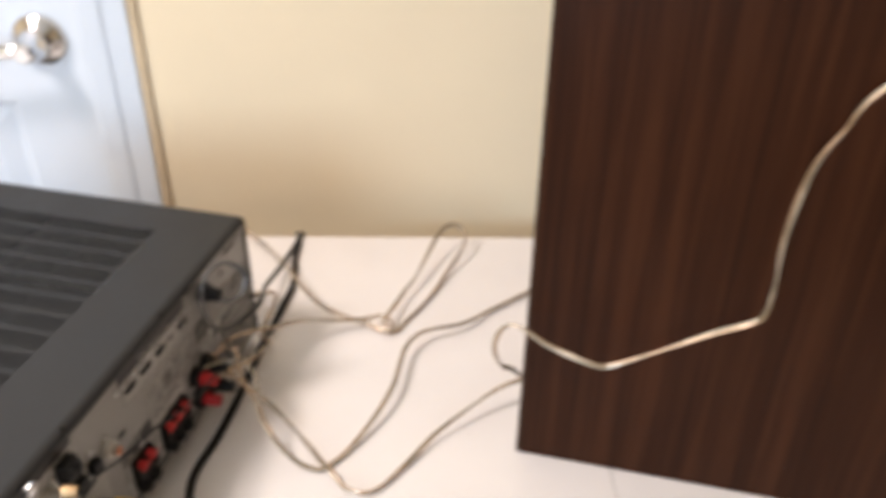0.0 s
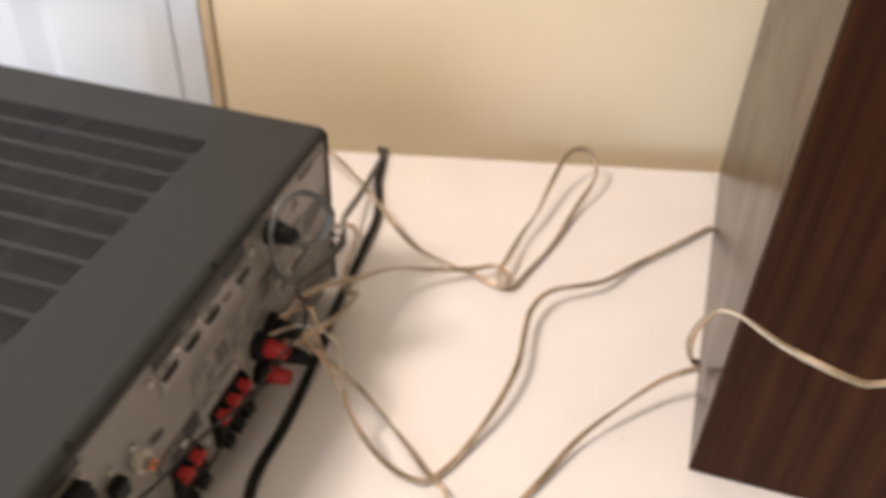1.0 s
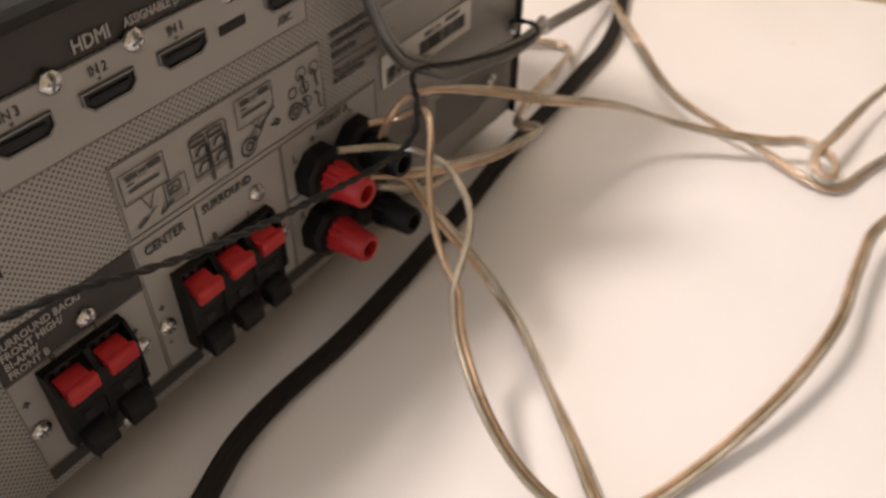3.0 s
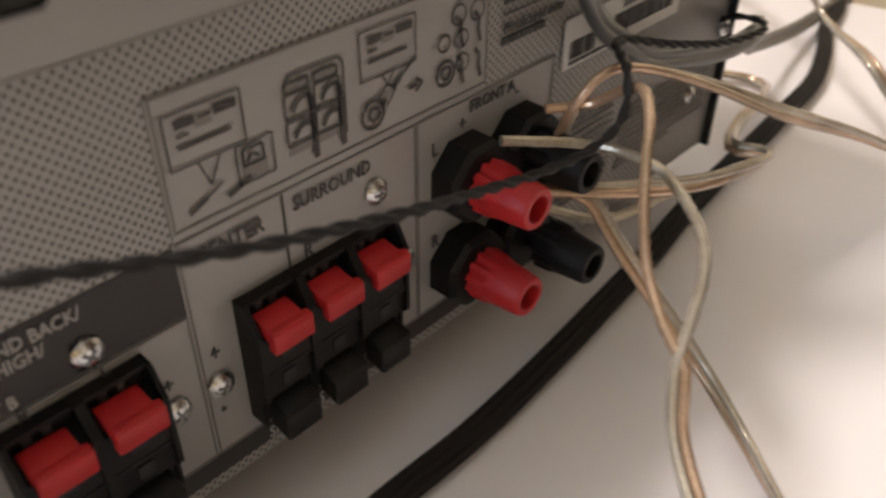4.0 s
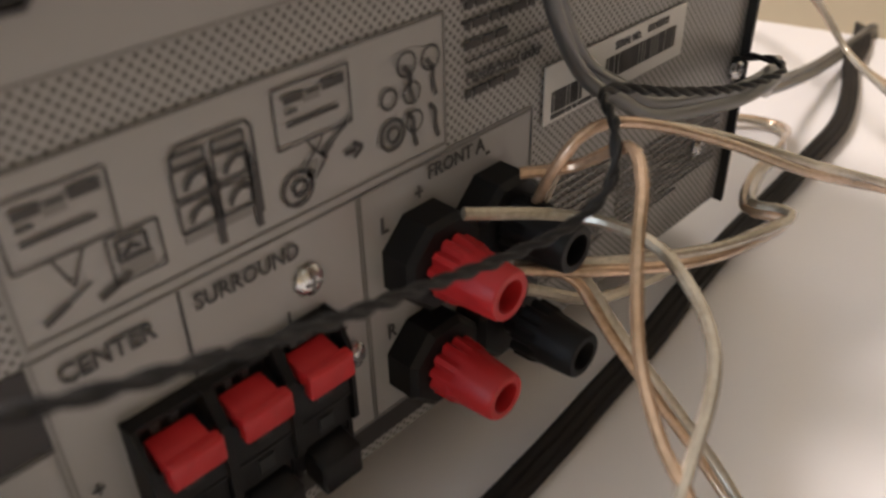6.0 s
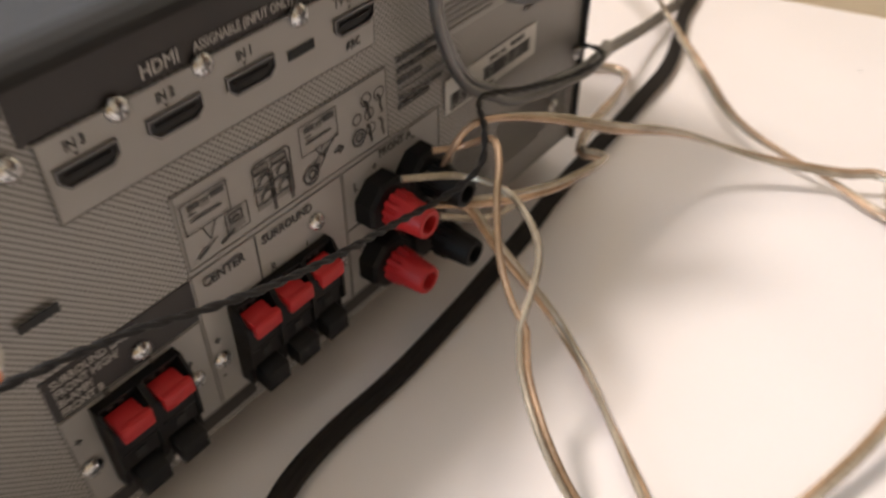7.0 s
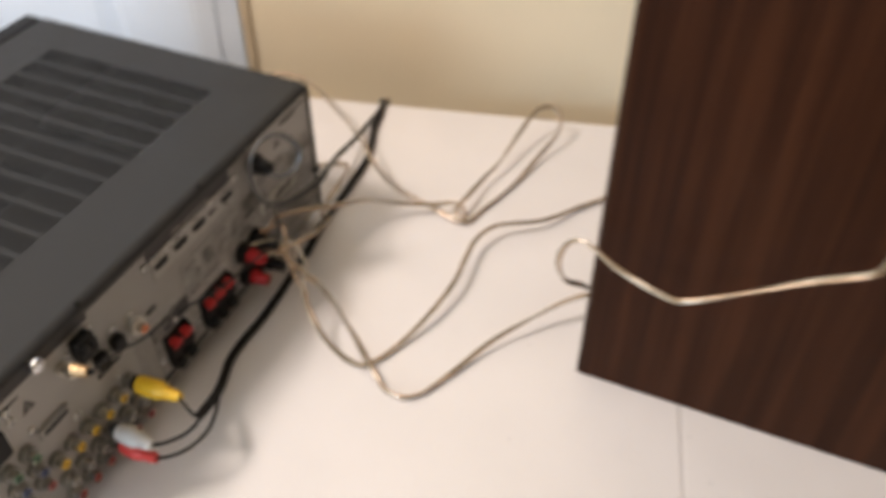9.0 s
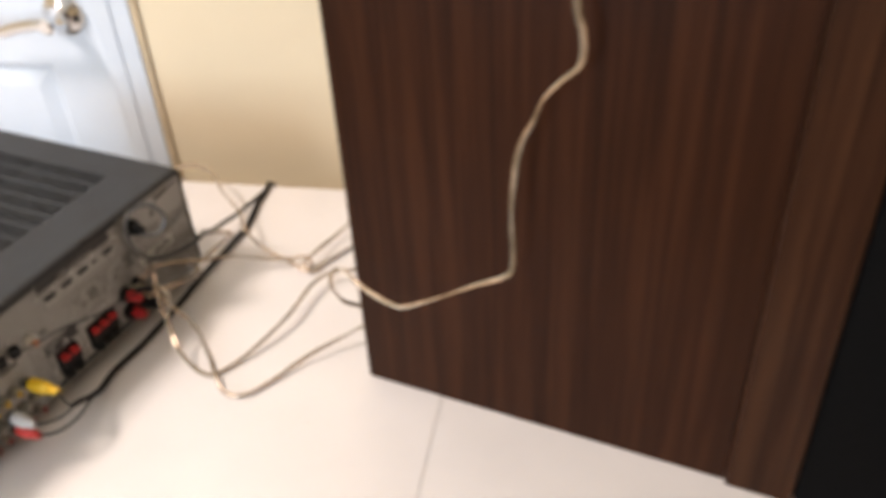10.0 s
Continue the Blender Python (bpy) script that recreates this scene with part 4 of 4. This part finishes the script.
cable("cable_tail", [(-0.2819, -0.0635, 0.0498), (-0.2919, -0.0673, 0.0525), (-0.3036, -0.0651, 0.0525), (-0.3155, -0.0580, 0.0539), (-0.3224, -0.0503, 0.0546)], M_AVCABLE, "thin black cable tail to a white plug", "cable", r=0.0014, group="cable tails")
cable("cable_tail", [(-0.2439, -0.0465, 0.0230), (-0.2586, -0.0580, 0.0328), (-0.2741, -0.0682, 0.0416), (-0.2901, -0.0727, 0.0427), (-0.3059, -0.0676, 0.0399), (-0.3169, -0.0590, 0.0391), (-0.3228, -0.0502, 0.0391)], M_AVCABLE, "thin black cable tail to a red plug", "cable", r=0.0014, group="cable tails")


def plug(root, tip, mat, label):
    """Moulded phono plug: metal collar, round body, tapered boot with notches."""
    a, b = Vector(root), Vector(tip)
    way = (b - a).normalized()
    ln = (b - a).length
    e = base("phono_plug", a, label, "plug", "phono plugs")
    bm = bmesh.new()
    lathe(bm, ((0, 0.0058), (0.0040, 0.0058), (0.0046, 0.0052)), a + way * 0.0005, way, 18)
    part("collar", bm, M_BLACK, e)
    bm = bmesh.new()
    prof = [(0.0050, 0.0060), (0.0057, 0.0070), (ln * 0.45, 0.0076), (ln * 0.60, 0.0068), (ln * 0.68, 0.0052), (ln * 0.76, 0.0050), (ln * 0.77, 0.0040), (ln * 0.80, 0.0040), (ln * 0.81, 0.0048), (ln * 0.87, 0.0045), (ln * 0.88, 0.0036), (ln * 0.91, 0.0036), (ln * 0.92, 0.0042), (ln, 0.0036)]
    lathe(bm, prof, a, way, 18)
    part("boot", bm, mat, e, "", True)


plug((-0.2861, -0.0087, 0.0635), (-0.2858, -0.0514, 0.0669), M_YELLOW, "yellow moulded phono plug in the receiver")
plug((-0.3178, -0.0129, 0.0472), (-0.3226, -0.0512, 0.0547), M_WHITEP, "white moulded phono plug in the receiver")
plug((-0.3182, -0.0130, 0.0317), (-0.3230, -0.0513, 0.0392), M_REDP, "red moulded phono plug in the receiver")

# antenna lead: brass plug and twisted pair
ap = base("antenna_plug", (-0.3309, -0.0213, 0.1315), "brass antenna plug on the receiver with a black tail", "plug")
bm = bmesh.new()
lathe(bm, ((0, 0.0048), (0.0060, 0.0048), (0.0065, 0.0042), (0.0100, 0.0040), (0.0110, 0.0030)), (-0.3311, -0.0150, 0.1316), (0.28, -1, -0.08), 18)
part("sleeve", bm, M_BRASS, ap, "", True)
bm = bmesh.new()
lathe(bm, ((0, 0.0027), (0.003, 0.0022)), (-0.3281, -0.0251, 0.1305), (0.6, -1, -0.06), 14)
part("tail_boot", bm, M_BLACK, ap)
TW = [(-0.3288, -0.0277, 0.1303), (-0.3159, -0.0281, 0.1291), (-0.3020, -0.0276, 0.1248), (-0.2796, -0.0274, 0.1143), (-0.2637, -0.0293, 0.1132), (-0.2397, -0.0319, 0.1087), (-0.2206, -0.0342, 0.1024), (-0.2044, -0.0356, 0.0975), (-0.1808, -0.0342, 0.0896),
      (-0.1542, -0.0303, 0.0802), (-0.1383, -0.0299, 0.0764), (-0.1235, -0.0314, 0.0762), (-0.1143, -0.0319, 0.0801), (-0.1072, -0.0273, 0.0865), (-0.0909, -0.0147, 0.0847), (-0.0636, -0.0154, 0.0754), (-0.0365, -0.0169, 0.0679),
      (-0.0137, -0.0178, 0.0650), (-0.0057, -0.0114, 0.0644), (-0.0052, -0.0001, 0.0609), (-0.0068, 0.0106, 0.0465)]
cable("antenna_wire", TW, M_TWIST, "thin black twisted antenna wire strung across the panel", "wire", lobes=2, r=0.00070, gap=0.0010, twist=80, step=0.0012)

WL = "clear-jacketed copper speaker wire"
FLAT = dict(lobes=2, r=0.00122, gap=0.0023, twist=4.0, group="speaker wires", second=M_TINNED)
# both conductors part at the posts and join on the way down to the table
COMMON = smooth_path([(-0.1392, -0.0666, 0.0465), (-0.1442, -0.0719, 0.0338), (-0.1551, -0.0878, 0.0238), (-0.1594, -0.1035, 0.0107), (-0.1609, -0.1199, 0.0040), (-0.1578, -0.1349, 0.0035), (-0.1309, -0.1486, 0.0040), (-0.0895, -0.1621, 0.0117),
                      (-0.0491, -0.1680, 0.0161), (-0.0144, -0.1653, 0.0160), (0.0142, -0.1648, 0.0163), (0.0419, -0.1764, 0.0151), (0.0708, -0.2122, 0.0109), (0.1105, -0.2363, 0.0042), (0.1549, -0.2708, 0.0040), (0.1904, -0.2964, 0.0035)])
STRANDS = (([(-0.1130, -0.0108, 0.0737), (-0.1055, -0.0183, 0.0750), (-0.1065, -0.0275, 0.0822), (-0.1093, -0.0330, 0.0847), (-0.1134, -0.0376, 0.0813), (-0.1218, -0.0431, 0.0735), (-0.1286, -0.0498, 0.0599), (-0.1354, -0.0596, 0.0516)], 0.00115),
           ([(-0.1300, -0.0118, 0.0728), (-0.1162, -0.0199, 0.0698), (-0.1118, -0.0286, 0.0699), (-0.1111, -0.0391, 0.0697), (-0.1127, -0.0468, 0.0672), (-0.1171, -0.0555, 0.0625), (-0.1246, -0.0611, 0.0573)], -0.00115))
joined = base("speaker_wire", (-0.12, -0.13, 0.0), WL + " curving over the table to the loudspeaker", "wire", "speaker wires")
for pts, off in STRANDS:
    rest = beside(COMMON, off)
    bm = bmesh.new()
    tube(bm, smooth_path(pts + [rest[0], rest[3]])[:-3] + rest[2:], ribbon(1, 0.00125, 0))
    part("strand", bm, M_COPPER if off > 0 else M_TINNED, joined, "copper strand" if off > 0 else "tinned strand", True)
cable("speaker_wire", [(-0.1135, -0.0124, 0.0528), (-0.1050, -0.0200, 0.0496), (-0.1044, -0.0318, 0.0385), (-0.0991, -0.0530, 0.0143), (-0.1050, -0.0707, 0.0050), (-0.1119, -0.0809, 0.0035), (-0.1270, -0.1000, 0.0035), (-0.1392, -0.1151, 0.0035), (-0.1529, -0.1298, 0.0050), (-0.1643, -0.1426, 0.0099), (-0.1771, -0.1625, 0.0040),
                       (-0.1720, -0.1855, 0.0035), (-0.1373, -0.2041, 0.0040), (-0.0972, -0.2231, 0.0094), (-0.0612, -0.2495, 0.0167), (-0.0398, -0.2698, 0.0241), (-0.0296, -0.2847, 0.0287), (-0.0235, -0.2961, 0.0306)],
      M_COPPER, WL + " sagging along the table to the speaker terminal", "wire", **FLAT)
cable("speaker_wire", [(-0.1075, -0.0116, 0.0646), (-0.1079, -0.0162, 0.0755), (-0.1031, -0.0195, 0.0822), (-0.0891, -0.0227, 0.0793), (-0.0638, -0.0292, 0.0680), (-0.0344, -0.0385, 0.0523), (0.0049, -0.0505, 0.0334), (0.0323, -0.0769, 0.0174), (0.0501, -0.1063, 0.0123),
                       (0.0582, -0.1209, 0.0131), (0.0543, -0.1348, 0.0123), (0.0443, -0.1389, 0.0095), (0.0423, -0.1320, 0.0105), (0.0503, -0.1280, 0.0143), (0.0693, -0.1307, 0.0149), (0.1112, -0.1345, 0.0122), (0.1416, -0.1410, 0.0155), (0.1873, -0.1459, 0.0239),
                       (0.2178, -0.1526, 0.0341), (0.2289, -0.1644, 0.0369), (0.2288, -0.1764, 0.0310), (0.2115, -0.1826, 0.0194), (0.1688, -0.1721, 0.0075), (0.1232, -0.1633, 0.0030), (0.0705, -0.1492, 0.0040), (0.0452, -0.1385, 0.0038), (0.0500, -0.1033, 0.0074),
                       (0.0553, -0.0586, 0.0147), (0.0613, -0.0299, 0.0340), (0.0930, 0.0000, 0.0330), (0.1046, 0.0334, 0.0543), (0.1636, 0.1002, 0.0364), (0.1793, 0.1547, 0.0282), (0.1624, 0.2065, 0.0114), (0.1041, 0.2355, 0.0147)],
      M_COPPER, WL + " with a knotted loop, trailing behind the receiver", "wire", **FLAT)
cable("speaker_wire", [(-0.1153, -0.0122, 0.0536), (-0.1004, -0.0273, 0.0532), (-0.0745, -0.0362, 0.0475), (-0.0454, -0.0389, 0.0423), (-0.0410, -0.0358, 0.0417), (-0.0390, -0.0266, 0.0395), (-0.0039, -0.0131, 0.0285), (0.0370, -0.0032, 0.0180), (0.0793, 0.0137, 0.0040), (0.0765, 0.0315, 0.0040),
                       (0.0534, 0.0576, 0.0040), (0.0233, 0.0859, 0.0040)], M_COPPER, WL + " bent sharply beside the receiver's corner", "wire", **FLAT)
cable("speaker_wire", [(-0.0254, -0.2943, 0.0348), (-0.0423, -0.2904, 0.0510), (-0.0690, -0.2871, 0.0793), (-0.0937, -0.2792, 0.1043), (-0.1042, -0.2748, 0.1311), (-0.1064, -0.2807, 0.1531), (-0.1076, -0.2939, 0.1597), (-0.1193, -0.3218, 0.1541), (-0.1260, -0.3564, 0.1481),
                       (-0.1254, -0.3724, 0.1493), (-0.1229, -0.4012, 0.1653), (-0.1199, -0.4411, 0.1904), (-0.1218, -0.4698, 0.2092), (-0.1170, -0.4768, 0.2153), (-0.1160, -0.4783, 0.2388), (-0.1150, -0.4763, 0.2798), (-0.1150, -0.4818, 0.3333), (-0.1150, -0.4948, 0.3653), (-0.1150, -0.5018, 0.3833),
                       (-0.1150, -0.5158, 0.4013), (-0.1150, -0.5278, 0.4128), (-0.1150, -0.5313, 0.4253), (-0.1150, -0.5298, 0.4423), (-0.1150, -0.5248, 0.4663), (-0.1150, -0.5218, 0.5693), (-0.1150, -0.5158, 0.6653)],
      M_COPPER, WL + " hanging down the loudspeaker's side", "wire", **FLAT)
cable("speaker_wire_strand", [(-0.1124, -0.0130, 0.0467), (-0.0976, -0.0219, 0.0405), (-0.0825, -0.0305, 0.0449), (-0.0654, -0.0362, 0.0457), (-0.0471, -0.0393, 0.0436)], M_TINNED,
      "single strand of clear speaker wire at the lower post", "wire", r=0.0014, group="speaker wires")
